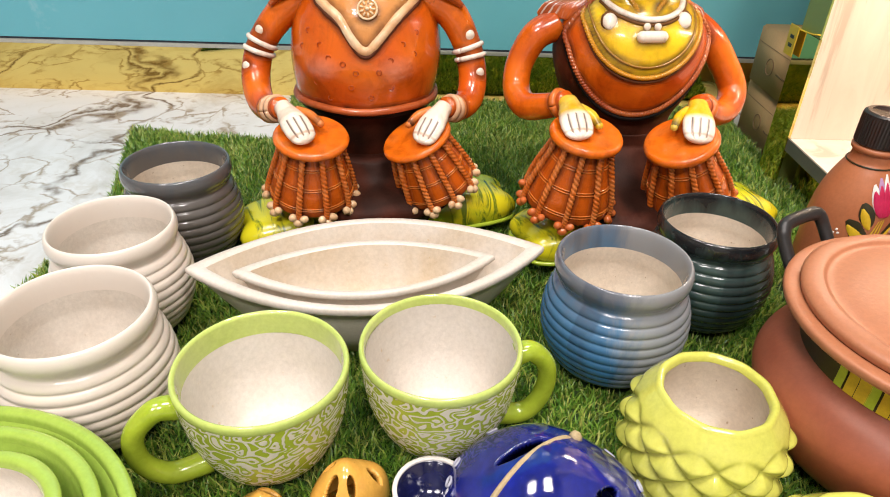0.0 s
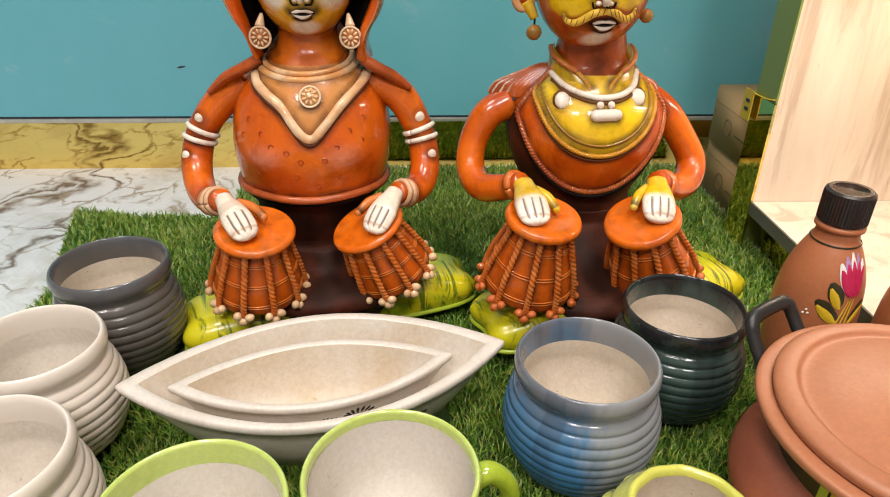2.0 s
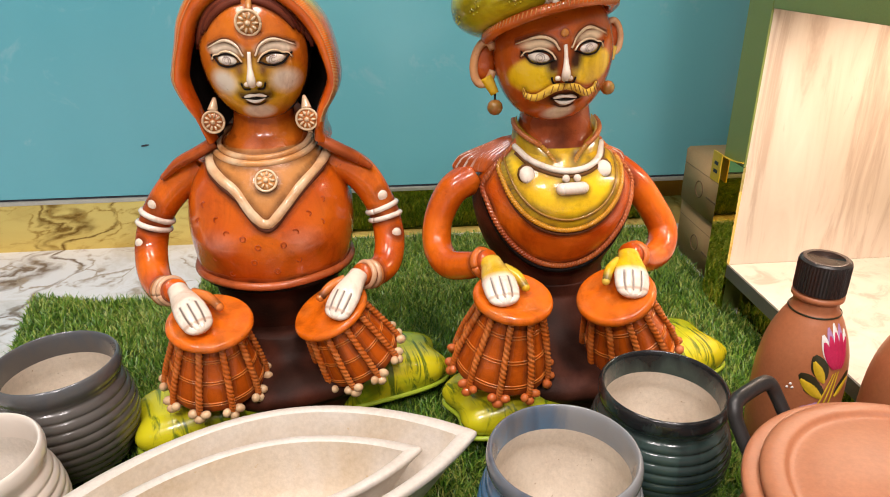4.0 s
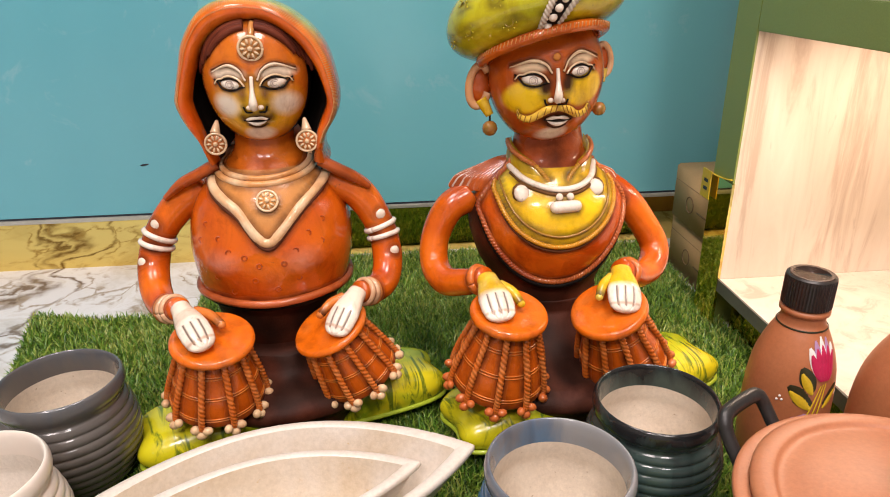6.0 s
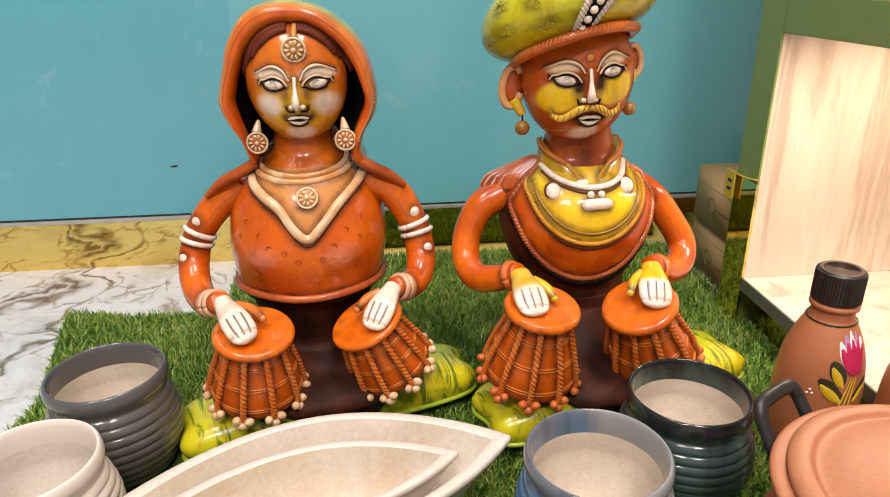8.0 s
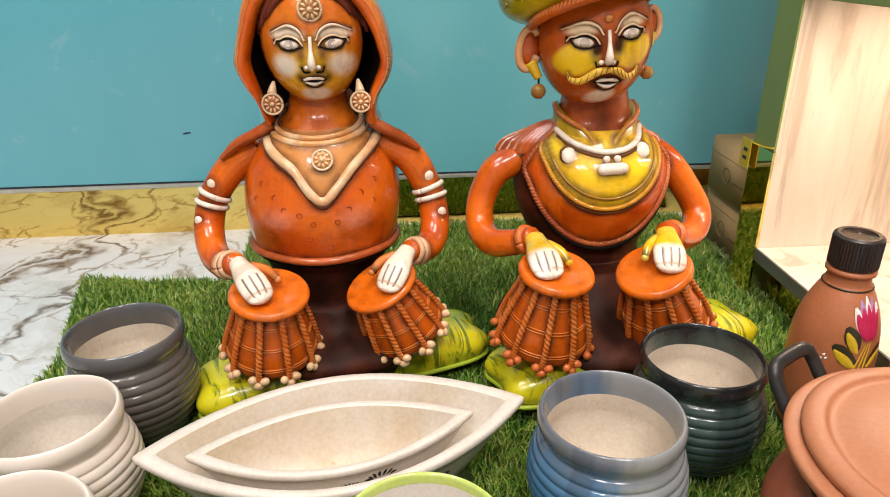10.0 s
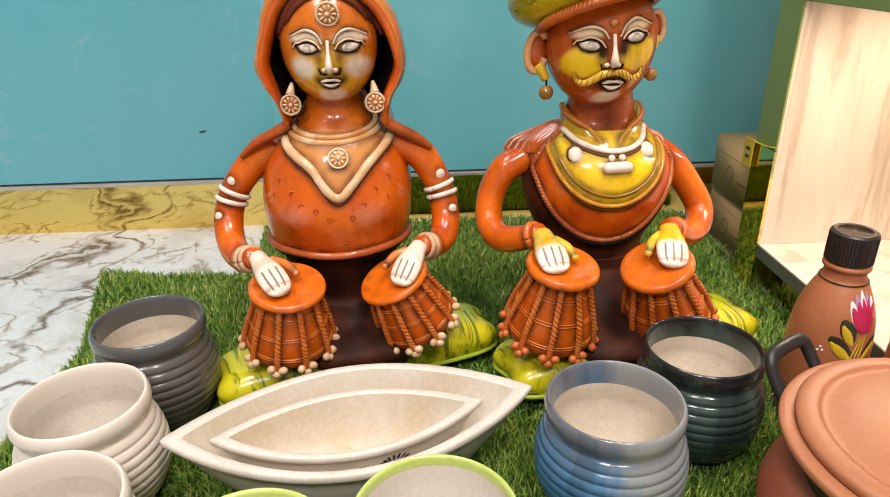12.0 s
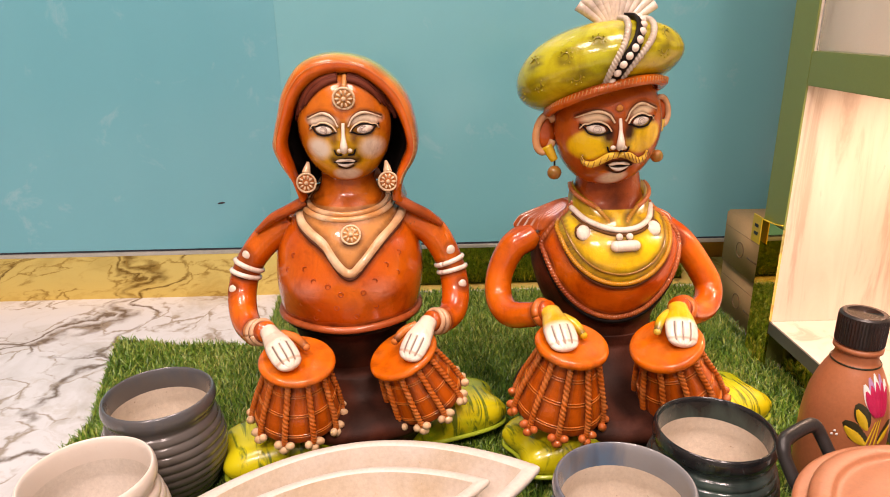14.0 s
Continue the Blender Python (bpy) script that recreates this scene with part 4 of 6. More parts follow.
# ---------- painted clay figures ----------
from mathutils import kdtree

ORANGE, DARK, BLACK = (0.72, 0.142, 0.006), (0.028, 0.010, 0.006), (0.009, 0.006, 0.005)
WHITE, CREAM, YELLOW, GREEN, TAN = (0.80, 0.70, 0.60), (0.74, 0.54, 0.34), (0.74, 0.46, 0.008), (0.33, 0.37, 0.025), (0.56, 0.25, 0.075)


def blend(a, b, t):
    t = max(0.0, min(1.0, t))
    return tuple(x + (y - x) * t for x, y in zip(a, b))


class Clay:
    """Collects the lumps of one figure, each with its paint, into a single mesh."""

    def __init__(self):
        self.verts, self.faces, self.paint, self.raised = [], [], [], []

    def add(self, bm, paint, raised=True):
        k = len(self.verts)
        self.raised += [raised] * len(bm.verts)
        bm.verts.index_update()
        for v_ in bm.verts:
            self.verts.append(tuple(v_.co))
            self.paint.append(paint[v_.index] if isinstance(paint, list) else paint(v_.co) if callable(paint) else paint)
        for f in bm.faces:
            self.faces.append([k + v_.index for v_ in f.verts])
        bm.free()

    def bar(self, pts, radii, paint, n=10, steps=None, flat=1.0, raised=True):
        bm = tube(pts, radii if isinstance(radii, (list, tuple)) else [radii], n, None, steps, flat)
        bmesh.ops.recalc_face_normals(bm, faces=bm.faces)
        self.add(bm, paint, raised)

    def rope(self, pts, r, paint, steps=40):
        """A twisted cord: a bar with a wound swell."""
        length = sum((Vector(pts[i + 1]) - Vector(pts[i])).length for i in range(len(pts) - 1))
        n, turns = 10, length / (r * 1.25)
        count = max(steps, int(turns * 7))
        line = [Vector(q) for q in spline(pts, count)]
        rows, tones, side = [], [], None
        for i, p in enumerate(line):
            t = (line[min(i + 1, count)] - line[max(i - 1, 0)]).normalized()
            if side is None:
                side = t.cross(Vector((0, 0, 1)) if abs(t.z) < 0.9 else Vector((1, 0, 0)))
            side = (side - t * side.dot(t)).normalized()
            up = side.cross(t)
            twist = 2 * math.pi * turns * i / count
            row = []
            for j in range(n):
                a = 2 * math.pi * j / n
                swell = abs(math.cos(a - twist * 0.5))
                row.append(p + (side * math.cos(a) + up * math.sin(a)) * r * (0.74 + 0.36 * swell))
                # Groove shade is put into the colour, strongest where the swell is low.
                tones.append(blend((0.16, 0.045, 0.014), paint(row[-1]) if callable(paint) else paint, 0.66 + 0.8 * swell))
            rows.append(row)
        bm = bmesh.new()
        grid_faces(bm, rows, True, True)
        bmesh.ops.recalc_face_normals(bm, faces=bm.faces)
        self.add(bm, tones)

    def ball(self, c, r, paint, rot=(0, 0, 0), detail=2):
        bm = bmesh.new()
        rr = r if isinstance(r, (tuple, list)) else (r, r, r)
        bmesh.ops.create_icosphere(bm, subdivisions=detail, radius=1, matrix=pose(*c, *rot) @ Matrix.Diagonal((*rr, 1)))
        self.add(bm, paint)

    def skin(self, rows, paint, closed=True, cap=True):
        bm = bmesh.new()
        grid_faces(bm, rows, closed, cap)
        bmesh.ops.recalc_face_normals(bm, faces=bm.faces)
        self.add(bm, paint, False)

    def rosette(self, c, r, paint, core, petals=10, tilt=-10):
        """A round ornament facing forward: a boss, petals round it, a rim."""
        m = pose(*c, tilt, 0, 0)
        self.ball(c, (r, r * 0.30, r), core, (tilt, 0, 0))
        for k in range(petals):
            a = 2 * math.pi * k / petals
            q = m @ Vector((0.62 * r * math.cos(a), -0.25 * r, 0.62 * r * math.sin(a)))
            self.ball(q, (0.30 * r, 0.16 * r, 0.13 * r), paint, (tilt, -math.degrees(a), 0), 1)
        self.ball(m @ Vector((0, -0.3 * r, 0)), 0.26 * r, paint, (0, 0, 0), 1)
        ringp = [m @ Vector((r * math.cos(t), -0.12 * r, r * math.sin(t))) for t in np.linspace(0, 2 * math.pi, 21)]
        self.bar(ringp, r * 0.13, paint, 6, 40)

    def wash_and_shade(self):
        """Darkens paint round applied ornaments: antique wash with crease shade put into colour."""
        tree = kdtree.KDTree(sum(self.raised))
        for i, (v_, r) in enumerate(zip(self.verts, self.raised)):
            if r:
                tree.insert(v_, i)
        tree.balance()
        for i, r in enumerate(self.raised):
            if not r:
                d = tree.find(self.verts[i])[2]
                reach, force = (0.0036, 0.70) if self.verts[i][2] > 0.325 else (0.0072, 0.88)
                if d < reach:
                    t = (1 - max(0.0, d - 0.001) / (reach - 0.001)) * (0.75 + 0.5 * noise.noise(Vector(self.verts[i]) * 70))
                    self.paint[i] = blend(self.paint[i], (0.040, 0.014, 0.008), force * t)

    def finish(self, name, at, label):
        self.wash_and_shade()
        me = bpy.data.meshes.new(name)
        o = Vector(at)
        me.from_pydata([tuple(Vector(v_) - o) for v_ in self.verts], [], self.faces)
        col = me.color_attributes.new("paint", "FLOAT_COLOR", "POINT")
        col.data.foreach_set("color", [c for p in self.paint for c in (*p, 1.0)])
        me.polygons.foreach_set("use_smooth", [True] * len(me.polygons))
        me.materials.append(M_PAINTED)
        me.update()
        ob = new(name, me)
        ob.location = at
        tagged(ob, label, "statue", "terracotta musicians")
        return ob


def body(clay, prof, axis, depth, paint, swell=None, n=150, steps=120):
    """An upright trunk: prof rows of (half width, height); axis(z) gives its centre line."""
    line = [tuple(q[:2]) for q in spline([(a, b_, 0) for a, b_ in prof], steps)]
    rows = []
    for r, z in line:
        x0, y0 = axis(z)
        row = []
        for j in range(n):
            a = 2 * math.pi * j / n
            k = 1 + (swell(math.cos(a), math.sin(a), z) if swell else 0)
            row.append((x0 + r * k * math.cos(a), y0 + r * depth * k * math.sin(a), z))
        rows.append(row)
    clay.skin(rows, paint)
    zs, rs = [b_ for a, b_ in line], [a for a, b_ in line]

    def front(x, z, lift=0.0):
        """The front of the trunk at x, z."""
        order = np.argsort(zs)
        r = float(np.interp(z, np.array(zs)[order], np.array(rs)[order]))
        x0, y0 = axis(z)
        u = max(-0.98, min(0.98, (x - x0) / r))
        s = -math.sqrt(1 - u * u)
        k = 1 + (swell(u, s, z) if swell else 0)
        return Vector((x, y0 + r * depth * k * s - lift, z))
    return front


def drum(clay, top, foot, r_top, r_belly, r_foot, knob, ropes=11, start=0.0):
    """A small hand drum: collared skin, laced barrel, knobs at the foot of the lacing."""
    top, foot = Vector(top), Vector(foot)
    ax = (top - foot).normalized()
    ln = (top - foot).length
    sx = ax.cross(Vector((0, 1, 0))).normalized()
    sy = ax.cross(sx).normalized()

    def at(r, h, a):
        return foot + ax * h + (sx * math.cos(a) + sy * math.sin(a)) * r
    prof = [(r_foot * 0.75, 0), (r_foot * 0.98, ln * 0.03), (r_foot * 1.0, ln * 0.12), (r_belly, ln * 0.38), (r_top * 0.88, ln * 0.72), (r_top * 0.78, ln * 0.90)]
    line = [tuple(q[:2]) for q in spline([(a, b_, 0) for a, b_ in prof], 50)]
    # Barrel colour darkens over its bottom quarter.
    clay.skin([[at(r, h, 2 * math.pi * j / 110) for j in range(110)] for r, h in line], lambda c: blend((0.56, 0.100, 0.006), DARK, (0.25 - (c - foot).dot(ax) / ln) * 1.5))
    cap = [(r_top * 0.80, ln * 0.88), (r_top * 1.02, ln * 0.90), (r_top * 1.07, ln * 0.93), (r_top * 1.05, ln * 0.97), (r_top * 0.96, ln * 0.995), (r_top * 0.70, ln * 0.985), (r_top * 0.2, ln * 0.98)]
    clay.skin([[at(r, h, 2 * math.pi * j / 90) for j in range(90)] for r, h in [tuple(q[:2]) for q in spline([(a, b_, 0) for a, b_ in cap], 48)]], lambda c: blend(ORANGE, (0.50, 0.15, 0.03), noise.noise(c * 60) * 0.8))
    for hz in (0.68, 0.71, 0.42, 0.45, 0.14, 0.17):
        rr = float(np.interp(ln * hz, [q[1] for q in line], [q[0] for q in line])) + 0.0004
        clay.bar([at(rr, ln * hz, t) for t in np.linspace(0, 2 * math.pi, 25)], 0.0008, (0.62, 0.17, 0.025), 6, 48, 1.0, False)
    for k in range(ropes):
        a = start + 2 * math.pi * k / ropes
        pts = []
        for h in (0.92, 0.75, 0.55, 0.35, 0.18, 0.05, -0.015):
            rr = float(np.interp(max(0, ln * h), [q[1] for q in line], [q[0] for q in line])) + 0.0022
            pts.append(at(rr if h > 0.1 else max(rr, r_foot), ln * h, a))
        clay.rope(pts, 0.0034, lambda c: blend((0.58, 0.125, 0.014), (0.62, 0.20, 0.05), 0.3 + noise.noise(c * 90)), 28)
        for da, dh, kr in ((-0.125, 0.035, 0.0048), (0.120, 0.045, 0.0045), (0.0, -0.030, 0.0050)):
            lump = 1 + 0.18 * math.sin(7.3 * k + 40 * da)
            clay.ball(at(r_foot * 1.05 + 0.002, ln * dh, a + da), (kr * lump * 1.12, kr, kr * 1.05), lambda c: blend(knob, (0.50, 0.16, 0.04), 0.9 * noise.noise(Vector(c) * 130)), (0, 20 * math.sin(5 * k), 0), 2)


def hand(clay, wrist, tip, palm, fingers, up=(0, 0, 1), thumb_side=1, thumb=None, wide=1.0):
    """A flat hand lying on a drum, modelled in one piece: four fingers parted by scored grooves, and a thumb."""
    w, t = Vector(wrist), Vector(tip)
    d = (t - w)
    ln = d.length
    d.normalize()
    s = d.cross(Vector(up)).normalized()
    u = s.cross(d).normalized()
    shape = [(0.0, 0.0100, 0.0100), (0.15, 0.0108, 0.0098), (0.35, 0.0138, 0.0092), (0.55, 0.0158, 0.0082), (0.75, 0.0156, 0.0066), (0.90, 0.0138, 0.0052), (0.97, 0.0105, 0.0042), (1.0, 0.0060, 0.0028)]
    qs = np.linspace(0, 1, 44)
    rows = []
    for q in qs:
        wd = wide * float(np.interp(q, [p[0] for p in shape], [p[1] for p in shape]))
        th = float(np.interp(q, [p[0] for p in shape], [p[2] for p in shape]))
        c = w + d * ln * q + u * 0.003 * math.sin(math.pi * q)
        row = []
        for a in np.linspace(0, 2 * math.pi, 97)[:-1]:
            x = math.cos(a)
            lobe = 1.0
            if q > 0.50 and math.sin(a) > 0:
                lobe = 1 - 0.30 * min(1, (q - 0.50) / 0.12) * max(0.0, 1 - abs((x * 2) - round(x * 2)) / 0.16) * (abs(x) < 0.75)
            row.append(c + s * wd * x + u * th * math.sin(a) * lobe)
        rows.append(row)

    def paint(c):
        v_ = Vector(c) - w
        q, o = v_.dot(d) / ln, v_.dot(s)
        base = palm(c) if callable(palm) else palm
        col = blend(base, fingers, (q - 0.42) * 9)
        wd = wide * float(np.interp(q, [p[0] for p in shape], [p[1] for p in shape]))
        # Dark lines run along the grooves between the fingers.
        if 0.52 < q < 0.93 and v_.dot(u) > 0:
            for k in (-0.5, 0.0, 0.5):
                col = blend(col, (0.07, 0.035, 0.022), 1.5 * (1 - abs(o - k * wd) / 0.0013))
        if 0.86 < q < 0.90:
            col = blend(col, (0.45, 0.26, 0.16), 0.6)
        # The hand's side edges go browner.
        edge = abs(o) / max(0.001, wd)
        return blend(col, (0.30, 0.15, 0.08), (edge - 0.88) * 4)
    clay.skin(rows, paint)
    a = w + d * ln * 0.20 + s * 0.011 * thumb_side
    clay.bar([a, a + d * ln * 0.22 + s * 0.010 * thumb_side + u * 0.001, a + d * ln * 0.48 + s * 0.0145 * thumb_side - u * 0.001], [0.0060, 0.0052, 0.0044], thumb or palm, 12, 16, 1.0, False)
    clay.ball(a + d * ln * 0.48 + s * 0.0145 * thumb_side - u * 0.001, 0.0045, thumb or palm)


def bands(clay, pts, radius, where, paint, r=0.0032, count=2):
    """Rings round an arm at the fraction where of its line."""
    line = spline(pts, 40)
    i0 = int(where * 40)
    for k in range(count):
        i = i0 + 2 * k
        p = Vector(line[i])
        t = (Vector(line[min(i + 1, 40)]) - Vector(line[max(i - 1, 0)])).normalized()
        s = t.cross(Vector((0, 0, 1))).normalized()
        u = s.cross(t)
        clay.bar([p + (s * math.cos(a) + u * math.sin(a)) * radius for a in np.linspace(0, 2 * math.pi, 17)], r, paint, 7, 32)


def head_rows(c, rx, ry, rz, chin, full=1.0, n=150, m=120):
    rows = []
    for i in range(1, m):
        th = math.pi * i / m
        zz = math.cos(th)
        k = math.sin(th) ** full
        taper = 1 - chin * max(0, (0.3 - zz) / 1.3) ** 1.7
        rows.append([(c[0] + rx * k * taper * math.cos(2 * math.pi * j / n), c[1] + ry * k * (1 - 0.5 * chin * max(0, -zz) ** 2) * math.sin(2 * math.pi * j / n), c[2] + rz * zz) for j in range(n)])
    return rows


def head_front(c, rx, ry, rz, chin, full=1.0):
    def f(x, z, lift=0.0):
        zz = max(-0.985, min(0.985, (z - c[2]) / rz))
        k = math.sqrt(1 - zz * zz) ** full
        taper = 1 - chin * max(0, (0.3 - zz) / 1.3) ** 1.7
        u = max(-0.97, min(0.97, (x - c[0]) / (rx * k * taper)))
        return Vector((x, c[1] - ry * k * (1 - 0.5 * chin * max(0, -zz) ** 2) * math.sqrt(1 - u * u) - lift, z))
    return f


def features(clay, f, cx, ez, gap, s, brow, slope=0.0):
    """Simple raised brows, lidded eyes, nose and lips on a clay face. s: scale; slope: how the eye line climbs."""
    for sd in (-1, 1):
        ex = cx + sd * gap
        dz = slope * sd * gap
        clay.ball(f(ex, ez + dz, -0.0035 * s), (0.0125 * s, 0.0062 * s, 0.0062 * s), WHITE, (0, -sd * 6, sd * 24))
        for rr in (0.0042, 0.0022):
            clay.bar([f(ex + rr * s * math.cos(a), ez + dz + rr * s * math.sin(a), 0.0026 * s) for a in np.linspace(0, 2 * math.pi, 11)], 0.0005 * s, (0.45, 0.36, 0.32), 5, 20)
        for up, col, r in ((0.0066, BLACK, 0.0011), (0.0088, CREAM, 0.0012), (-0.0064, BLACK, 0.0010)):
            clay.bar([f(ex + sd * q * 0.0155 * s, ez + dz + up * s * (1 - q * q) * (1 if up > 0 else 1) + (0.0028 * s if q > 0.8 else 0) - (0.002 * s if q < -0.8 else 0), 0.0012) for q in np.linspace(-1, 1.15, 9)], r * s, col, 7, 22)
        pts = [f(cx + sd * 0.006 * s, ez + dz * 0.2 + 0.004 * s, 0.001), f(cx + sd * gap * 0.5, ez + dz * 0.6 + 0.0145 * s, 0.001), f(cx + sd * gap * 1.05, ez + dz + 0.0195 * s, 0.0008), f(cx + sd * gap * 1.9, ez + dz + 0.0115 * s, 0.0004)]
        clay.bar(pts, [0.0012 * s, 0.0016 * s, 0.0018 * s, 0.0006 * s], brow, 8, 24)
        clay.bar([p + Vector((0, -0.0002, 0.0026 * s)) for p in pts], [0.0006 * s], (0.16, 0.05, 0.015), 5, 24)
    nose = [f(cx, ez + 0.008 * s, 0.0), f(cx, ez - 0.006 * s, 0.0040 * s), f(cx, ez - 0.019 * s, 0.0080 * s), f(cx, ez - 0.0255 * s, 0.0060 * s)]
    clay.bar(nose, [0.0020 * s, 0.0024 * s, 0.0046 * s, 0.0038 * s], blend(WHITE, CREAM, 0.10), 10, 20)
    for sd in (-1, 1):
        clay.ball(f(cx + sd * 0.0062 * s, ez - 0.0250 * s, 0.0012 * s), (0.0034 * s, 0.0036 * s, 0.0028 * s), blend(WHITE, CREAM, 0.3))
        clay.bar([f(cx + sd * 0.0035 * s, ez - 0.0305 * s, 0.001), f(cx + sd * 0.010 * s, ez - 0.030 * s, 0.0008), f(cx + sd * 0.0125 * s, ez - 0.024 * s, 0.0005)], 0.0011 * s, BLACK, 5, 10)


def lips(clay, f, cx, z, s, col):
    clay.bar([f(cx + q * 0.0135 * s, z + 0.0028 * s * (1 - abs(q)) * (0.6 + abs(q)) * 1.6, 0.0015) for q in np.linspace(-1, 1, 9)], [0.0008 * s, 0.0021 * s, 0.0016 * s, 0.0021 * s, 0.0008 * s], col, 8, 18)
    clay.bar([f(cx + q * 0.0115 * s, z - 0.0045 * s * (1 - q * q), 0.0018) for q in np.linspace(-1, 1, 7)], [0.0008 * s, 0.0025 * s, 0.0008 * s], col, 8, 16)
    clay.bar([f(cx + q * 0.0150 * s, z + 0.0006 * s - 0.001 * s * (1 - q * q), 0.0021) for q in np.linspace(-1, 1, 7)], 0.0010 * s, BLACK, 6, 16)
    clay.bar([f(cx + q * 0.0105 * s, z - 0.0095 * s * (1 - 0.4 * q * q), 0.0006) for q in np.linspace(-1, 1, 7)], 0.0009 * s, (0.08, 0.03, 0.015), 6, 12)


# ----- the woman -----
w = Clay()
axis_w = lambda z: (0.0315 + 0.034 * z, 1.010)


def swell_w(c, s, z):
    g = 0.0
    if s < 0:
        for sd in (-1, 1):
            g += 0.10 * math.exp(-((c - sd * 0.46) / 0.24) ** 2 - ((z - 0.222) / 0.022) ** 2)
    return g


def paint_w(c):
    x, z = c[0] - axis_w(c[2])[0], c[2]
    n_ = noise.noise(Vector(c) * 25)
    col = blend(ORANGE, (0.52, 0.070, 0.004), 0.5 + 0.8 * n_)
    vee = 0.2475 + abs(x - 0.007) * (0.86 if x < 0.007 else 0.90)
    if c[1] < 1.0 and z > vee:
        col = blend(TAN, (0.60, 0.20, 0.04), 0.4 + n_)
    if z > 0.314:
        col = blend((0.58, 0.14, 0.010), (0.50, 0.085, 0.006), 0.4 + n_)
    # Darker at the hem and round the back.
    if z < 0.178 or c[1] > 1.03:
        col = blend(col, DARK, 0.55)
    for sd in (-1, 1):
        d = math.hypot((x - sd * 0.042) / 0.024, (z - 0.226) / 0.017)
        if c[1] < 1.0:
            col = blend(col, (0.62, 0.20, 0.11), (1 - d) * 0.9)
    return col


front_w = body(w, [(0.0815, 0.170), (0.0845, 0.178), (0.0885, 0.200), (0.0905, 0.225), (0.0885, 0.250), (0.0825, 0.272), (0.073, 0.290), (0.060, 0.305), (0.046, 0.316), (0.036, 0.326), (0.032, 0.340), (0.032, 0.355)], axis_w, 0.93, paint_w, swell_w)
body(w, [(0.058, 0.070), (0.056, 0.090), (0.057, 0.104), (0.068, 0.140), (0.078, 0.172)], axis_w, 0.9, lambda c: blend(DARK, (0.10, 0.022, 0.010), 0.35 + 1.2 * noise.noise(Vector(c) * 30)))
hem = [Vector((axis_w(0.176)[0] + 0.0858 * math.cos(a), 1.010 + 0.0798 * math.sin(a), 0.1755 + 0.0008 * math.sin(5 * a))) for a in np.linspace(0, 2 * math.pi, 41)]
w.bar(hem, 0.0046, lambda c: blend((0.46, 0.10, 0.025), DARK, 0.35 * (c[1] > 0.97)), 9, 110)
# Plain black ring just under the hem.
w.bar([Vector((axis_w(0.170)[0] + 0.0800 * math.cos(a), 1.010 + 0.0740 * math.sin(a), 0.1690)) for a in np.linspace(0, 2 * math.pi, 33)], 0.0045, BLACK, 7, 64)
# neckline and collar rings
vpts = [(-0.015, 0.305), (-0.009, 0.296), (0.004, 0.287), (0.019, 0.277), (0.034, 0.2560), (0.0430, 0.2472), (0.0520, 0.2470), (0.0620, 0.2570), (0.082, 0.279), (0.102, 0.295), (0.109, 0.305)]
w.bar([front_w(x, z, -0.0022) for x, z in vpts], 0.0056, lambda c: blend(CREAM, (0.62, 0.30, 0.12), 0.35 + noise.noise(Vector(c) * 50)), 9, 60)
# Dark bar along the lower side of the neckline.
w.bar([front_w(x, z - 0.006, -0.0005) for x, z in vpts], 0.0026, (0.10, 0.03, 0.015), 6, 50)
for zz, rr, rad in ((0.3135, 0.0480, 0.0034), (0.3080, 0.0520, 0.0040)):
    w.bar([Vector((axis_w(zz)[0] + rr * math.cos(a), 1.004 + rr * 0.98 * math.sin(a), zz + 0.010 * math.sin(a) + 0.004)) for a in np.linspace(0, 2 * math.pi, 33)], rad, lambda c: blend(CREAM, (0.62, 0.28, 0.09), 0.6 + noise.noise(Vector(c) * 40)), 8, 64)
w.rosette(front_w(0.0500, 0.2885, 0.002), 0.0105, CREAM, TAN, 9, -25)
# small stamped rings on the blouse
rng_w = random.Random(5)
for x, z in [(-0.018, 0.262), (-0.026, 0.244), (-0.004, 0.25), (0.006, 0.238), (0.022, 0.232), (0.036, 0.222), (0.088, 0.252), (0.10, 0.24), (0.075, 0.237), (0.062, 0.224), (0.102, 0.262), (0.030, 0.205), (0.075, 0.205), (-0.01, 0.208), (0.052, 0.193), (0.005, 0.19)]:
    p = front_w(x, z, 0.0003)
    w.bar([p + Vector((0.0028 * math.cos(a), 0, 0.0028 * math.sin(a))) for a in np.linspace(0, 2 * math.pi, 9)], 0.0007, (0.46, 0.068, 0.006), 5, 16, 1.0, False)
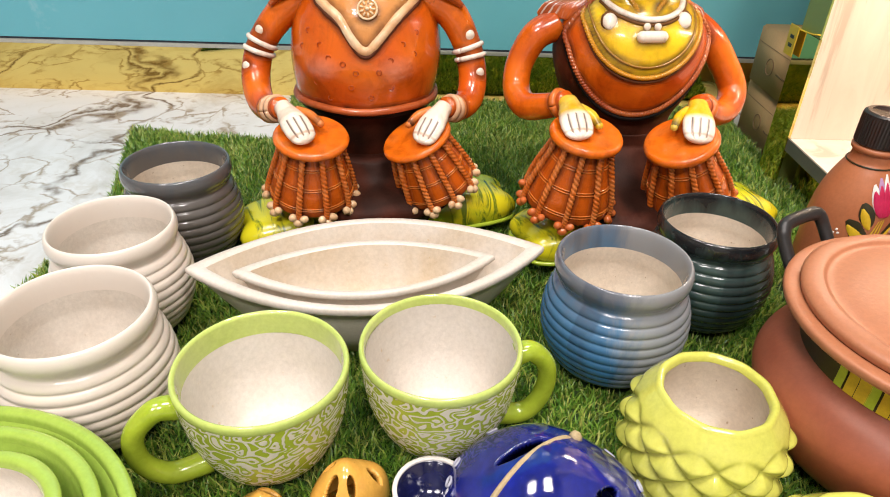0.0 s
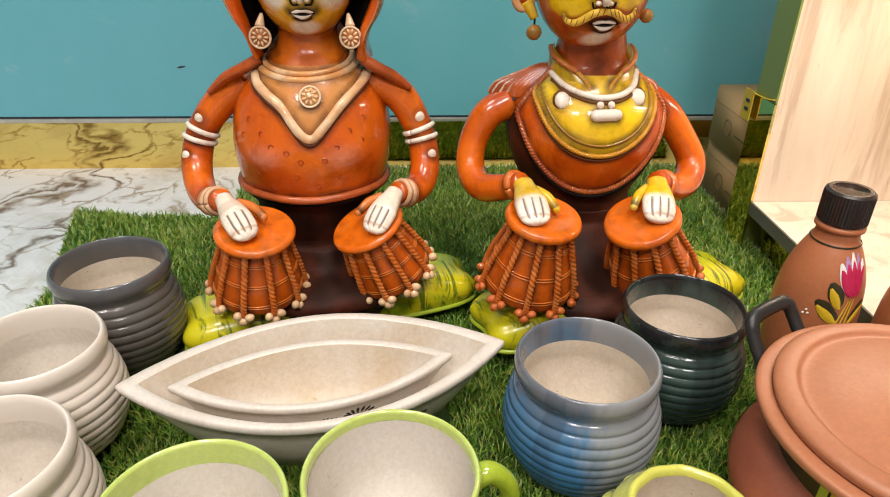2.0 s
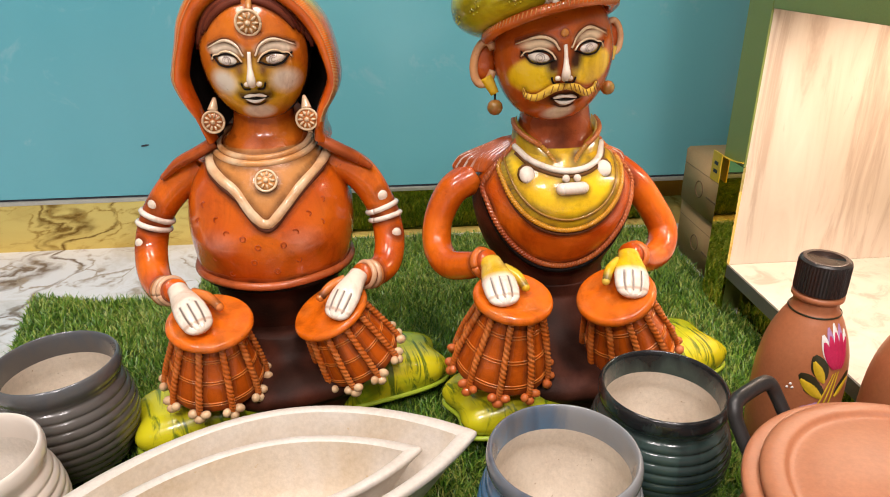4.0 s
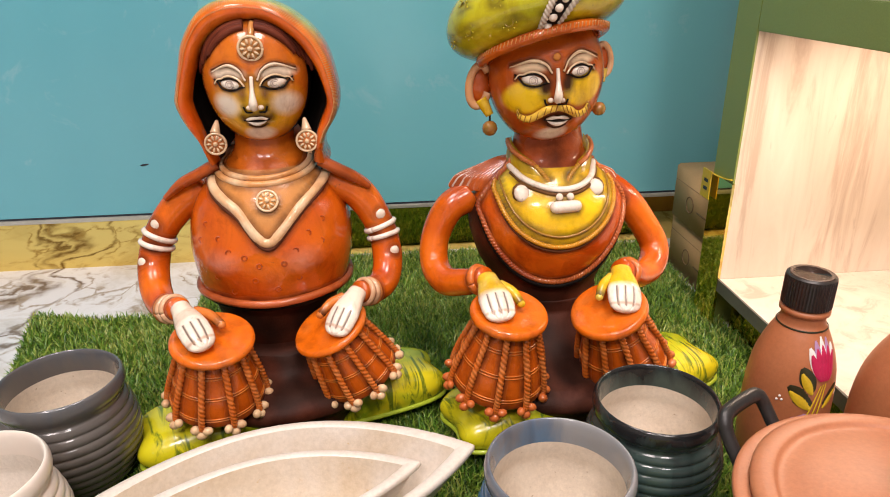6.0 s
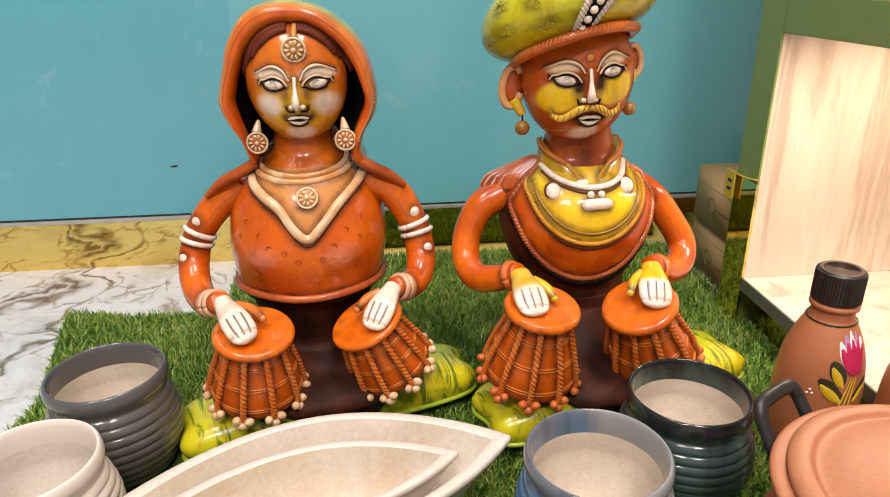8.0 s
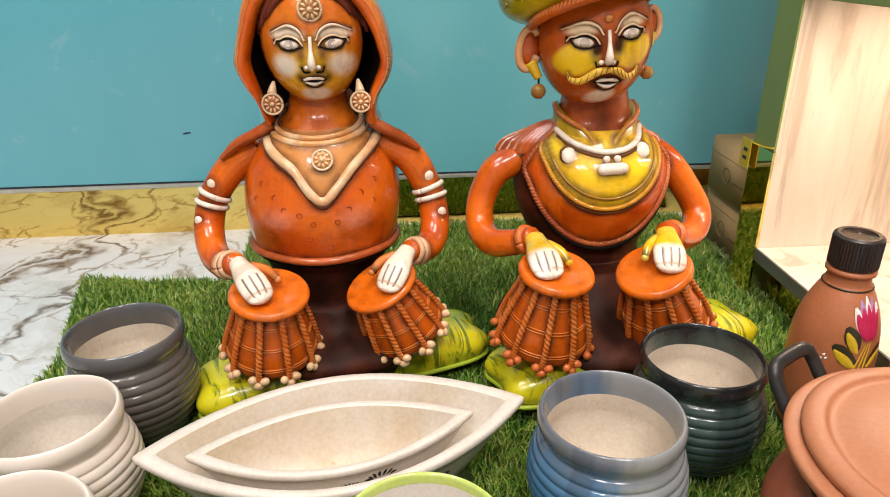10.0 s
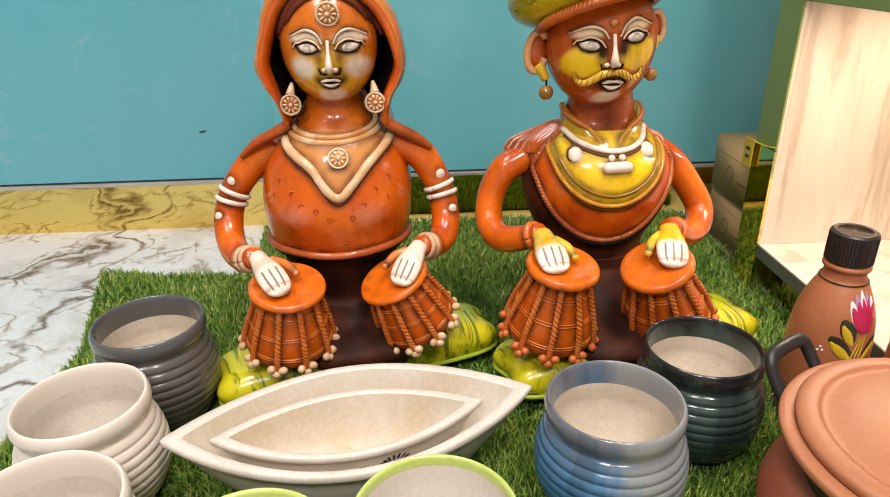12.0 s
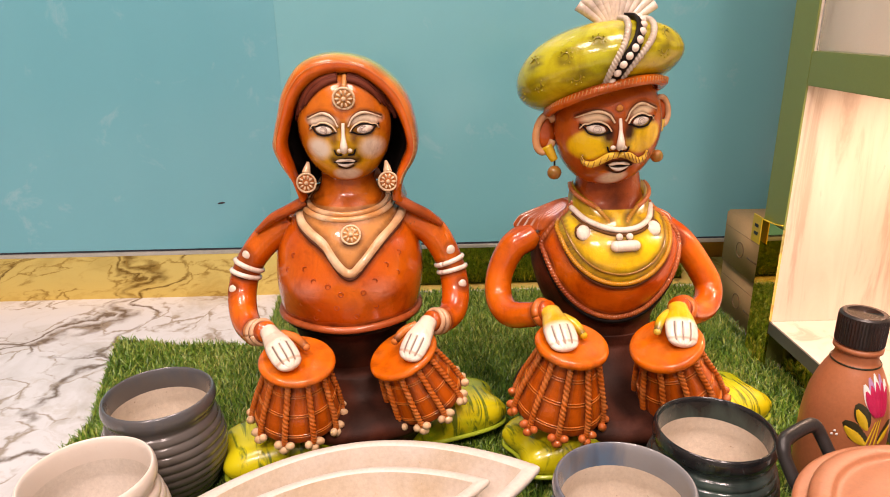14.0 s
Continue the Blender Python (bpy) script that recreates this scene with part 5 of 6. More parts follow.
# arms, bangles, hands
arm_l = [(-0.026, 1.006, 0.288), (-0.056, 1.004, 0.269), (-0.0815, 0.998, 0.238), (-0.0920, 0.988, 0.205), (-0.0865, 0.964, 0.182), (-0.070, 0.936, 0.175), (-0.0470, 0.909, 0.186)]
arm_r = [(0.108, 1.006, 0.292), (0.1405, 1.002, 0.273), (0.1610, 0.998, 0.238), (0.1690, 0.988, 0.205), (0.1660, 0.968, 0.183), (0.1530, 0.948, 0.177), (0.1370, 0.930, 0.184)]
for arm, sd in ((arm_l, -1), (arm_r, 1)):
    # Arm colour darkens towards the back.
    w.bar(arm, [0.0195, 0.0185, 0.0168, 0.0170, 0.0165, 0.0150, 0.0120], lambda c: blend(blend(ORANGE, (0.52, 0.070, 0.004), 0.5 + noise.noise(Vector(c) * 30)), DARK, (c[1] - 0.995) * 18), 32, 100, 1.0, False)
    bands(w, arm, 0.0170, 0.36, WHITE, 0.0032, 2)
    bands(w, arm, 0.0132, 0.92, lambda c: blend(CREAM, (0.45, 0.12, 0.03), 0.4), 0.0032, 2)
    bands(w, arm, 0.0138, 0.88, (0.46, 0.16, 0.05), 0.0026, 1)
    line = spline(arm, 40)
    for i, up in ((11, 0.018), (19, 0.017)):
        p = Vector(line[i])
        w.ball(p + Vector((sd * 0.0085, -0.0135, 0.001)), (0.0064, 0.0036, 0.0066), blend(WHITE, CREAM, 0.15), (0, 0, sd * 30))
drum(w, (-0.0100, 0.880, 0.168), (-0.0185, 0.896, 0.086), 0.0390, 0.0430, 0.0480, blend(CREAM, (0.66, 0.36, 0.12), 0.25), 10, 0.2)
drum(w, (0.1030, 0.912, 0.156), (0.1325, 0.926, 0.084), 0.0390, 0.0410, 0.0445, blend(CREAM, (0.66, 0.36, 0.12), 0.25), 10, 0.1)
thumb_w = lambda c: blend((0.60, 0.17, 0.03), CREAM, 0.3 * noise.noise(Vector(c) * 60))
hand(w, (-0.0455, 0.908, 0.187), (-0.0100, 0.852, 0.1705), lambda c: blend(WHITE, CREAM, 0.25), WHITE, (0, -0.35, 1), -1, thumb_w)
hand(w, (0.1360, 0.929, 0.185), (0.1110, 0.882, 0.160), lambda c: blend(WHITE, CREAM, 0.25), WHITE, (0, -0.35, 1), 1, thumb_w)
# head
HC = (0.0450, 1.000, 0.4030)
HD = (0.0550, 0.058, 0.0640, 0.12, 0.80)
fw = head_front(HC, *HD)


def paint_head_w(c):
    x, z = c[0] - 0.0485, c[2]
    n_ = noise.noise(Vector(c) * 40) * 0.15
    col = blend((0.58, 0.16, 0.012), (0.50, 0.10, 0.008), 0.5 + 3 * n_)
    if c[1] > 0.985:
        return BLACK
    col = blend(col, (0.86, 0.50, 0.010), 1.2 * (1.12 - math.hypot(x / 0.046, (z - 0.380) / 0.034)) + n_)
    for sd in (-1, 1):
        col = blend(col, blend(WHITE, CREAM, 0.25), 1.9 * (1 - math.hypot((x - sd * 0.028) / 0.0165, (z - 0.3845) / 0.0150)) + n_)
        col = blend(col, blend(WHITE, CREAM, 0.5), 2.2 * (1 - math.hypot((x - sd * 0.023) / 0.021, (z - 0.4150) / 0.0085)))
        col = blend(col, (0.14, 0.030, 0.005), 0.9 * (1 - math.hypot((x - sd * 0.0105) / 0.0075, (z - 0.396) / 0.014)))
        col = blend(col, (0.06, 0.015, 0.005), 0.9 * (1 - math.hypot((x - sd * 0.014) / 0.006, (z - 0.3735) / 0.008)))
    col = blend(col, (0.05, 0.012, 0.005), 1.8 * (1 - math.hypot(x / 0.0185, (z - 0.3700) / 0.0085)))
    col = blend(col, WHITE, 2.4 * (1 - math.hypot(x / 0.0175, (z - 0.3540) / 0.0100)) + n_)
    part_line = 0.460 - 9.0 * x * x
    col = blend(col, (0.10, 0.022, 0.012), (z - part_line) * 180)
    return col


w.skin(head_rows(HC, *HD), paint_head_w)
features(w, fw, 0.0485, 0.4055, 0.0212, 0.90, blend(CREAM, WHITE, 0.4))
lips(w, fw, 0.0480, 0.3695, 0.84, WHITE)
w.rosette(fw(0.0505, 0.4385, 0.003), 0.0112, CREAM, TAN, 10, 5)
w.bar([fw(0.0505, 0.447, 0.002), fw(0.0505, 0.455, 0.002), fw(0.0505, 0.460, 0.001)], 0.0030, TAN, 8, 8)
for sd in (-1, 1):
    for k in range(5):
        o = 1.0 - 0.035 * k
        w.bar([fw(0.0475 + sd * 0.0560 * o * math.sin(t), 0.402 + 0.0635 * o * math.cos(t), 0.0012) for t in np.linspace(0.10, 1.42 - 0.10 * k, 10)], [0.0034, 0.0040, 0.0036, 0.0022], blend((0.10, 0.022, 0.012), (0.22, 0.05, 0.02), 0.25 * (k % 3)), 7, 22)
    ex = 0.0465 + sd * 0.0462
    w.rosette((ex, 0.968, 0.3430), 0.0105, CREAM, (0.50, 0.16, 0.04), 10, -5)
    w.bar([(ex, 0.971, 0.353), (ex - sd * 0.001, 0.974, 0.359), (ex - sd * 0.002, 0.977, 0.365)], [0.0055, 0.0038, 0.0016], CREAM, 8, 10)
# veil: an arched band round the face, falling to the shoulders
outer_arch = [(-0.0127, 0.318), (-0.0138, 0.334), (-0.0185, 0.3475), (-0.0285, 0.3625), (-0.0361, 0.382), (-0.034, 0.397), (-0.0281, 0.419), (-0.0205, 0.445), (-0.001, 0.472), (0.028, 0.4828),
              (0.058, 0.4808), (0.0824, 0.4715), (0.1066, 0.451), (0.1198, 0.429), (0.1270, 0.4004), (0.1281, 0.381), (0.1240, 0.366), (0.1150, 0.352), (0.1100, 0.340), (0.1085, 0.326), (0.112, 0.316)]
inner_arch = [(-0.004, 0.320), (-0.0075, 0.333), (-0.0115, 0.347), (-0.0155, 0.360), (-0.0212, 0.382), (-0.0185, 0.398), (-0.0115, 0.418), (-0.001, 0.438), (0.0125, 0.4515), (0.030, 0.460),
              (0.054, 0.462), (0.073, 0.455), (0.0915, 0.440), (0.105, 0.420), (0.113, 0.397), (0.1154, 0.380), (0.109, 0.3635), (0.1035, 0.352), (0.100, 0.340), (0.098, 0.329), (0.096, 0.318)]
outer_arch, inner_arch = (spline([(a, b_, 0) for a, b_ in q], 130) for q in (outer_arch, inner_arch))
rows = []
for f, y in ((1.45, 1.035), (1.25, 1.008), (1.08, 0.985), (1.0, 0.973), (0.85, 0.9660), (0.6, 0.9635), (0.35, 0.9645), (0.12, 0.971), (0.0, 0.984), (-0.03, 1.004)):
    rows.append([(o[0] + (q[0] - o[0]) * f, y + 0.010 * max(0.0, (0.335 - o[1]) / 0.02), o[1] + (q[1] - o[1]) * f) for o, q in zip(outer_arch, inner_arch)])
for sc, y in ((0.97, 1.040), (0.86, 1.072), (0.60, 1.092), (0.25, 1.100)):
    rows.append([(0.046 + (o[0] - 0.046) * sc, y, min(0.395, o[1]) + (o[1] - min(0.395, o[1])) * sc) for o in outer_arch])


def paint_veil(c):
    n_ = noise.noise(Vector(c) * 30)
    col = blend(ORANGE, (0.48, 0.062, 0.004), 0.5 + n_)
    if c[1] > 0.970:
        col = blend(col, (0.42, 0.40, 0.04), min((c[2] - 0.435) * 50, (c[1] - 0.968) * 90))
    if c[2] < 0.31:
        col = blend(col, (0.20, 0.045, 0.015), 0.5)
    return col


w.skin(rows[:3], BLACK, False, False)
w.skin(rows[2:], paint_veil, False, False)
for pts in ([(-0.006, 0.984, 0.318), (-0.025, 0.983, 0.308), (-0.046, 0.986, 0.297), (-0.067, 0.990, 0.280)], [(0.102, 0.984, 0.318), (0.120, 0.983, 0.307), (0.137, 0.986, 0.297), (0.153, 0.990, 0.284)]):
    w.bar(pts, [0.0085, 0.0085, 0.0080, 0.0045], lambda c: blend((0.46, 0.085, 0.012), DARK, 0.25 + noise.noise(Vector(c) * 30)), 20, 40, 0.75, False)
inner = [[(0.046 + (q[0] - 0.046) * sc, y, 0.39 + (q[1] - 0.39) * sc) for q in inner_arch] for sc, y in ((0.97, 0.996), (0.80, 1.03), (0.2, 1.05))]
w.skin(inner, BLACK, False, False)
for i in range(14, 117):
    for fr in (0.0, 0.5):
        o = Vector(outer_arch[i]).lerp(Vector(outer_arch[i + 1]), fr)
        q = Vector(inner_arch[i]).lerp(Vector(inner_arch[i + 1]), fr)
        a, b_ = o.lerp(q, 0.10), o.lerp(q, 0.42)
        lean = (Vector(outer_arch[i + 1]) - Vector(outer_arch[i])).normalized() * 0.0016
        w.bar([(a.x + lean.x, 0.9720, a.y + lean.y), (b_.x, 0.9636, b_.y)], 0.0006, (0.62, 0.30, 0.10), 5, 3, 1.0, False)

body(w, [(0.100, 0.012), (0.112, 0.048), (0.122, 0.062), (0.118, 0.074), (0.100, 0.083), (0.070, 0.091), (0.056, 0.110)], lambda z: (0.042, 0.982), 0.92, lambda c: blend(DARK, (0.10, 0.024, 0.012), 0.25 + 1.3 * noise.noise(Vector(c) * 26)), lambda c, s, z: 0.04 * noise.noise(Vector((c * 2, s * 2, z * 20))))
w.finish("statue_woman", (0.045, 1.010, 0.012), "glazed orange terracotta woman musician with two drums on a cushion")

# ----- the man -----
m_ = Clay()
axis_m = lambda z: (0.3585 - 0.004 * (z - 0.2), 1.014)


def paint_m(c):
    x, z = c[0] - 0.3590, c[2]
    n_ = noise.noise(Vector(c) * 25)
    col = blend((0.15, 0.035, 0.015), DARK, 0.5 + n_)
    if c[1] < 1.03:
        d2 = math.hypot(x / 0.088, (z - 0.292) / 0.116)
        d1 = math.hypot(x / 0.068, (z - 0.292) / 0.067)
        if d2 < 1:
            col = blend(ORANGE, (0.52, 0.070, 0.004), 0.4 + n_)
        if d1 < 1:
            col = blend((0.88, 0.57, 0.010), (0.76, 0.42, 0.010), 0.3 + n_)
    # Throat shadow under the chin is put into the neck's colour.
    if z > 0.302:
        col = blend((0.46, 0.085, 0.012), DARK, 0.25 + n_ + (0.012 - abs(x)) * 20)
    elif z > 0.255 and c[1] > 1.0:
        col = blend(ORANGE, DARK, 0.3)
    return col


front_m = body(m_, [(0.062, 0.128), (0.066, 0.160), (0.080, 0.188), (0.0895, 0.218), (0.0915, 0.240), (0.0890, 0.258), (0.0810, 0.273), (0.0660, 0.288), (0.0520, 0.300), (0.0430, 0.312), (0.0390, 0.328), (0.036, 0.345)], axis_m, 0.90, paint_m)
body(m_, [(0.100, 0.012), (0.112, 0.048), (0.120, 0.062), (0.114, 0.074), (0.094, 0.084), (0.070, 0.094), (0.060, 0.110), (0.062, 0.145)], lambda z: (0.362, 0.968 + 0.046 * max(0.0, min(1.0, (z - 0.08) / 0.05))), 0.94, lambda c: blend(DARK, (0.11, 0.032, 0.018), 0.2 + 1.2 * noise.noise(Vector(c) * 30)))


def bib(rx, rz):
    """The rounded lower edge of a bib, carried up over the shoulders to the neck."""
    out = []
    for a in np.linspace(math.pi - 0.16, 2 * math.pi + 0.16, 31):
        x, z = rx * math.cos(a), 0.292 + rz * math.sin(a)
        wide = 0.95 * float(np.interp(z, (0.16, 0.188, 0.218, 0.240, 0.258, 0.273, 0.288, 0.300, 0.312), (0.066, 0.080, 0.0895, 0.0915, 0.089, 0.081, 0.066, 0.052, 0.043)))
        out.append(front_m(0.3590 + max(-wide, min(wide, x)), z, 0.001))
    return out


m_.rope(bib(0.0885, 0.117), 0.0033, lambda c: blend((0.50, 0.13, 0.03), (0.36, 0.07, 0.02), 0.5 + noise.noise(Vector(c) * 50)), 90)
# Black bar that follows the rope a little lower.
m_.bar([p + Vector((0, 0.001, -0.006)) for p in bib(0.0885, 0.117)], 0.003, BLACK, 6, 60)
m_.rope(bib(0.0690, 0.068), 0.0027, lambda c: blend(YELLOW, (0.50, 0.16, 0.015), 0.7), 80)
m_.bar([p + Vector((0, 0.001, -0.0052)) for p in bib(0.0690, 0.068)], 0.0018, (0.12, 0.04, 0.015), 6, 60)
m_.bar(bib(0.061, 0.056), 0.0014, (0.30, 0.15, 0.02), 6, 60)
# necklace with pendants
neck = [(0.310, 0.300), (0.322, 0.292), (0.342, 0.2860), (0.362, 0.2840), (0.382, 0.2860), (0.398, 0.292), (0.408, 0.300)]
m_.bar([front_m(x, z, 0.002) for x, z in neck], 0.0036, WHITE, 8, 40)
# Thin dark bar below the necklace.
m_.bar([front_m(x, z - 0.0052, 0.0) for x, z in neck], 0.0022, (0.12, 0.05, 0.015), 6, 40)
for x, z in ((0.3175, 0.2795), (0.4005, 0.2820)):
    m_.ball(front_m(x, z, 0.002), (0.0088, 0.0036, 0.0098), WHITE, (-30, 0, 0))
    m_.ball(front_m(x, z, -0.001), (0.0104, 0.0036, 0.0114), (0.14, 0.06, 0.015), (-30, 0, 0))
m_.bar([front_m(0.351, 0.2685, 0.003), front_m(0.373, 0.2690, 0.003)], [0.0066, 0.0066], WHITE, 10, 8)
m_.ball(front_m(0.351, 0.2685, 0.003), 0.0066, WHITE)
m_.ball(front_m(0.373, 0.2690, 0.003), 0.0066, WHITE)
for dx in (-0.006, 0.006):
    m_.ball(front_m(0.362 + dx, 0.2780, 0.003), 0.0042, WHITE)
# standing collar, open at the throat
for sd in (-1, 1):
    rows = []
    for u in np.linspace(0, 1, 15):
        a = -math.pi / 2 + sd * (0.06 + u * 1.75)
        row = []
        for v_, (rr, zz) in enumerate(((0.066, 0.256), (0.058, 0.274), (0.050, 0.292), (0.047, 0.306 + 0.018 * u), (0.043, 0.308 + 0.020 * u), (0.041, 0.288))):
            op = (0.0, 0.02, 0.18, 0.48, 0.50, 0.34)[v_] * (1 - u) ** 1.5
            aa = a + sd * op
            row.append((0.3585 + rr * math.cos(aa), 1.008 + rr * 0.95 * math.sin(aa) - 0.004 * (v_ < 2), zz))
        rows.append(row)
    m_.skin(rows, lambda c: blend((0.84, 0.54, 0.010), (0.55, 0.22, 0.02), (c[2] - 0.323) * 90 + noise.noise(Vector(c) * 40) * 0.4), False, False)
    m_.rope([r_[3] for r_ in rows], 0.0028, (0.50, 0.15, 0.03), 36)
    m_.rope([rows[0][k] for k in range(4)], 0.0026, (0.55, 0.26, 0.02), 20)
    for k in (3, 6):
        m_.bar([Vector(q) + Vector((0, -0.0008, 0)) for q in rows[k][:3]], 0.0008, (0.20, 0.08, 0.015), 5, 8)
# shoulder cape with white ribs towards the arms


def paint_cape(c):
    x = c[0] - 0.344
    a = math.atan2(c[1] - 1.014, abs(x) - 0.03)
    col = blend((0.54, 0.100, 0.008), (0.26, 0.050, 0.010), 0.30 + noise.noise(Vector(c) * 30))
    if abs(x) > 0.062 and math.sin(a * 66) > 0.55 and c[2] > 0.268:
        col = blend(col, (0.74, 0.64, 0.54), min(0.70, (abs(x) - 0.070) * 40))
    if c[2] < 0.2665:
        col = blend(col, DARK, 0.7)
    return col


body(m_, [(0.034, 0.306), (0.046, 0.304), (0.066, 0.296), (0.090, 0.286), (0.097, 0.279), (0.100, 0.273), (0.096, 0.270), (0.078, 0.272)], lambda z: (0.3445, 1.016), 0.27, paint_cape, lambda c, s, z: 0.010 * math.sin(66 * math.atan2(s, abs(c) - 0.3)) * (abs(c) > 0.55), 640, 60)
arm_ml = [(0.268, 1.012, 0.262), (0.2425, 1.005, 0.248), (0.2260, 1.0, 0.2157), (0.2235, 0.985, 0.188), (0.2330, 0.958, 0.179), (0.2511, 0.932, 0.188), (0.2725, 0.909, 0.202)]
arm_mr = [(0.432, 1.012, 0.264), (0.4520, 1.004, 0.250), (0.4725, 1.0, 0.2245), (0.4875, 0.990, 0.196), (0.4785, 0.970, 0.179), (0.4525, 0.945, 0.179), (0.4225, 0.917, 0.199)]
for arm in (arm_ml, arm_mr):
    # Colour goes darker on the rear of the arms.
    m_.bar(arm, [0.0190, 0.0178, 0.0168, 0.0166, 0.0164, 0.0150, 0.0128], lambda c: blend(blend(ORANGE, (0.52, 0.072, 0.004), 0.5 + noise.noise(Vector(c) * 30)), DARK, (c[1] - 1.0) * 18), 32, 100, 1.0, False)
    bands(m_, arm, 0.0130, 0.95, (0.56, 0.13, 0.018), 0.0048, 1)
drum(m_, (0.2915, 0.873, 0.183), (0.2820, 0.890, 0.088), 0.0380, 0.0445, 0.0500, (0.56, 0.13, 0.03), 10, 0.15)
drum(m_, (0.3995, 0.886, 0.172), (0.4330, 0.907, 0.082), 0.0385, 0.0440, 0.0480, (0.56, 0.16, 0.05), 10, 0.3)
yel = lambda c: blend(YELLOW, (0.60, 0.45, 0.10), 0.3 + noise.noise(Vector(c) * 60))
hand(m_, (0.2725, 0.907, 0.203), (0.2800, 0.850, 0.1835), yel, WHITE, (0, -0.35, 1), -1, None, 1.12)
hand(m_, (0.4215, 0.916, 0.200), (0.4115, 0.866, 0.1760), yel, WHITE, (0, -0.35, 1), 1, None, 1.12)
# head
KC, KD = (0.3480, 1.000, 0.397), (0.0630, 0.060, 0.0690, 0.10, 0.82)
fm = head_front(KC, *KD)
EYE_SLOPE = 0.17


def paint_head_m(c):
    x, z = c[0] - 0.3470, c[2] - 0.14 * (c[0] - 0.3470)
    n_ = noise.noise(Vector(c) * 40) * 0.15
    col = blend((0.56, 0.12, 0.008), (0.44, 0.066, 0.006), 0.5 + 3 * n_)
    # Rear half of the head is darker.
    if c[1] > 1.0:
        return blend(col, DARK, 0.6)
    for sd in (-1, 1):
        col = blend(col, (0.84, 0.54, 0.008), 5.0 * (1 - math.hypot((x - sd * 0.029) / 0.0235, (z - 0.3875) / 0.0190)) + n_)
        col = blend(col, (0.05, 0.02, 0.01), 1.5 * (1 - math.hypot((x - sd * 0.011) / 0.010, (z - 0.397) / 0.017)))
        col = blend(col, CREAM, 2.0 * (1 - math.hypot((x - sd * 0.025) / 0.020, (z - 0.4165) / 0.0075)))
    col = blend(col, (0.08, 0.03, 0.01), 1.7 * (1 - math.hypot((x - 0.003) / 0.027, (z - 0.361) / 0.0105)))
    col = blend(col, WHITE, 2.2 * (1 - math.hypot((x - 0.001) / 0.019, (z - 0.3430) / 0.0105)) + n_)
    return col


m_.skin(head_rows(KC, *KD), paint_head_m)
features(m_, fm, 0.3470, 0.4050, 0.0238, 0.95, CREAM, EYE_SLOPE)
lips(m_, fm, 0.3510, 0.3600, 0.98, WHITE)
m_.ball(fm(0.3460, 0.4235, 0.001), (0.0040, 0.002, 0.0040), (0.58, 0.22, 0.04))
m_.ball(fm(0.3475, 0.3790, 0.009), 0.0015, BLACK)
for sd in (-1, 1):
    pts = [fm(0.3500, 0.3735, 0.003), fm(0.3490 + sd * 0.011, 0.3715, 0.003), fm(0.3475 + sd * 0.024, 0.3630 + sd * 0.002, 0.002), fm(0.3470 + sd * 0.0335, 0.3655 + sd * 0.003, 0.002), fm(0.3465 + sd * 0.0360, 0.3725 + sd * 0.003, 0.002)]
    m_.bar(pts, [0.0030, 0.0042, 0.0038, 0.0026, 0.0010], lambda c: blend((0.80, 0.50, 0.02), CREAM, 0.12), 9, 26)
    for k in range(9):
        q = spline(pts, 18)
        p = Vector(q[1 + k * 2])
        m_.bar([p + Vector((0, -0.004, 0.0038)), p + Vector((sd * 0.0025, -0.0052, -0.0035))], 0.0005, (0.28, 0.13, 0.02), 4, 3)
for sd, ex, ez, sc in ((-1, 0.2800, 0.3890, 1.0), (1, 0.4065, 0.4130, 0.74)):
    ring_pts = [Vector((ex + sd * (0.004 + 0.011 * sc * math.cos(t)), 0.996, ez + 0.021 * sc * math.sin(t) - 0.004 * math.cos(t))) for t in np.linspace(-2.6, 2.6, 13)]
    m_.bar(ring_pts, 0.0045 * sc, lambda c: blend((0.60, 0.22, 0.05), CREAM, 0.3 + noise.noise(Vector(c) * 50)), 9, 30)
    m_.ball((ex + sd * 0.003, 1.001, ez), (0.0125 * sc, 0.007, 0.020 * sc), (0.50, 0.09, 0.012))
    drop = 0.0072 if sd < 0 else 0.001
    m_.bar([(ex + sd * 0.002, 0.995, ez - 0.014 * sc), (ex + drop, 0.991, ez - 0.031 * sc)], [0.007, 0.0045], yel, 10, 8)
    m_.bar([(ex + drop, 0.991, ez - 0.030 * sc), (ex + drop, 0.990, ez - 0.038 * sc)], 0.0012, BLACK, 6, 4)
    m_.ball((ex + drop, 0.990, ez - 0.0450 * (1.0 if sd < 0 else 1.55 * sc)), 0.0086 * (1.0 if sd < 0 else 0.9), lambda c: blend((0.20, 0.16, 0.03), (0.50, 0.15, 0.03), 0.5 + noise.noise(Vector(c) * 120)))
# turban
T = pose(0.3365, 1.004, 0.4580, -19, -13, 0)
rows = []
for i in range(1, 40):
    th = math.pi * i / 40
    r, z = math.sin(th) ** 0.78, math.cos(th)
    rows.append([tuple(T @ Vector((0.0955 * r * math.cos(a), 0.088 * r * math.sin(a), (0.046 if z > 0 else 0.034) * z * (1 + 0.10 * math.cos(a + 2.9))))) for a in np.linspace(0, 2 * math.pi, 65)[:-1]])
m_.skin(rows, lambda c: blend((0.60, 0.50, 0.010), (0.42, 0.40, 0.010), 0.42 + 1.1 * noise.noise(Vector(c) * 22)))
band = [tuple(T @ Vector((-0.0020 + 0.0630 * math.cos(a), -0.003 + 0.061 * math.sin(a), -0.0320))) for a in np.linspace(0, 2 * math.pi, 49)]
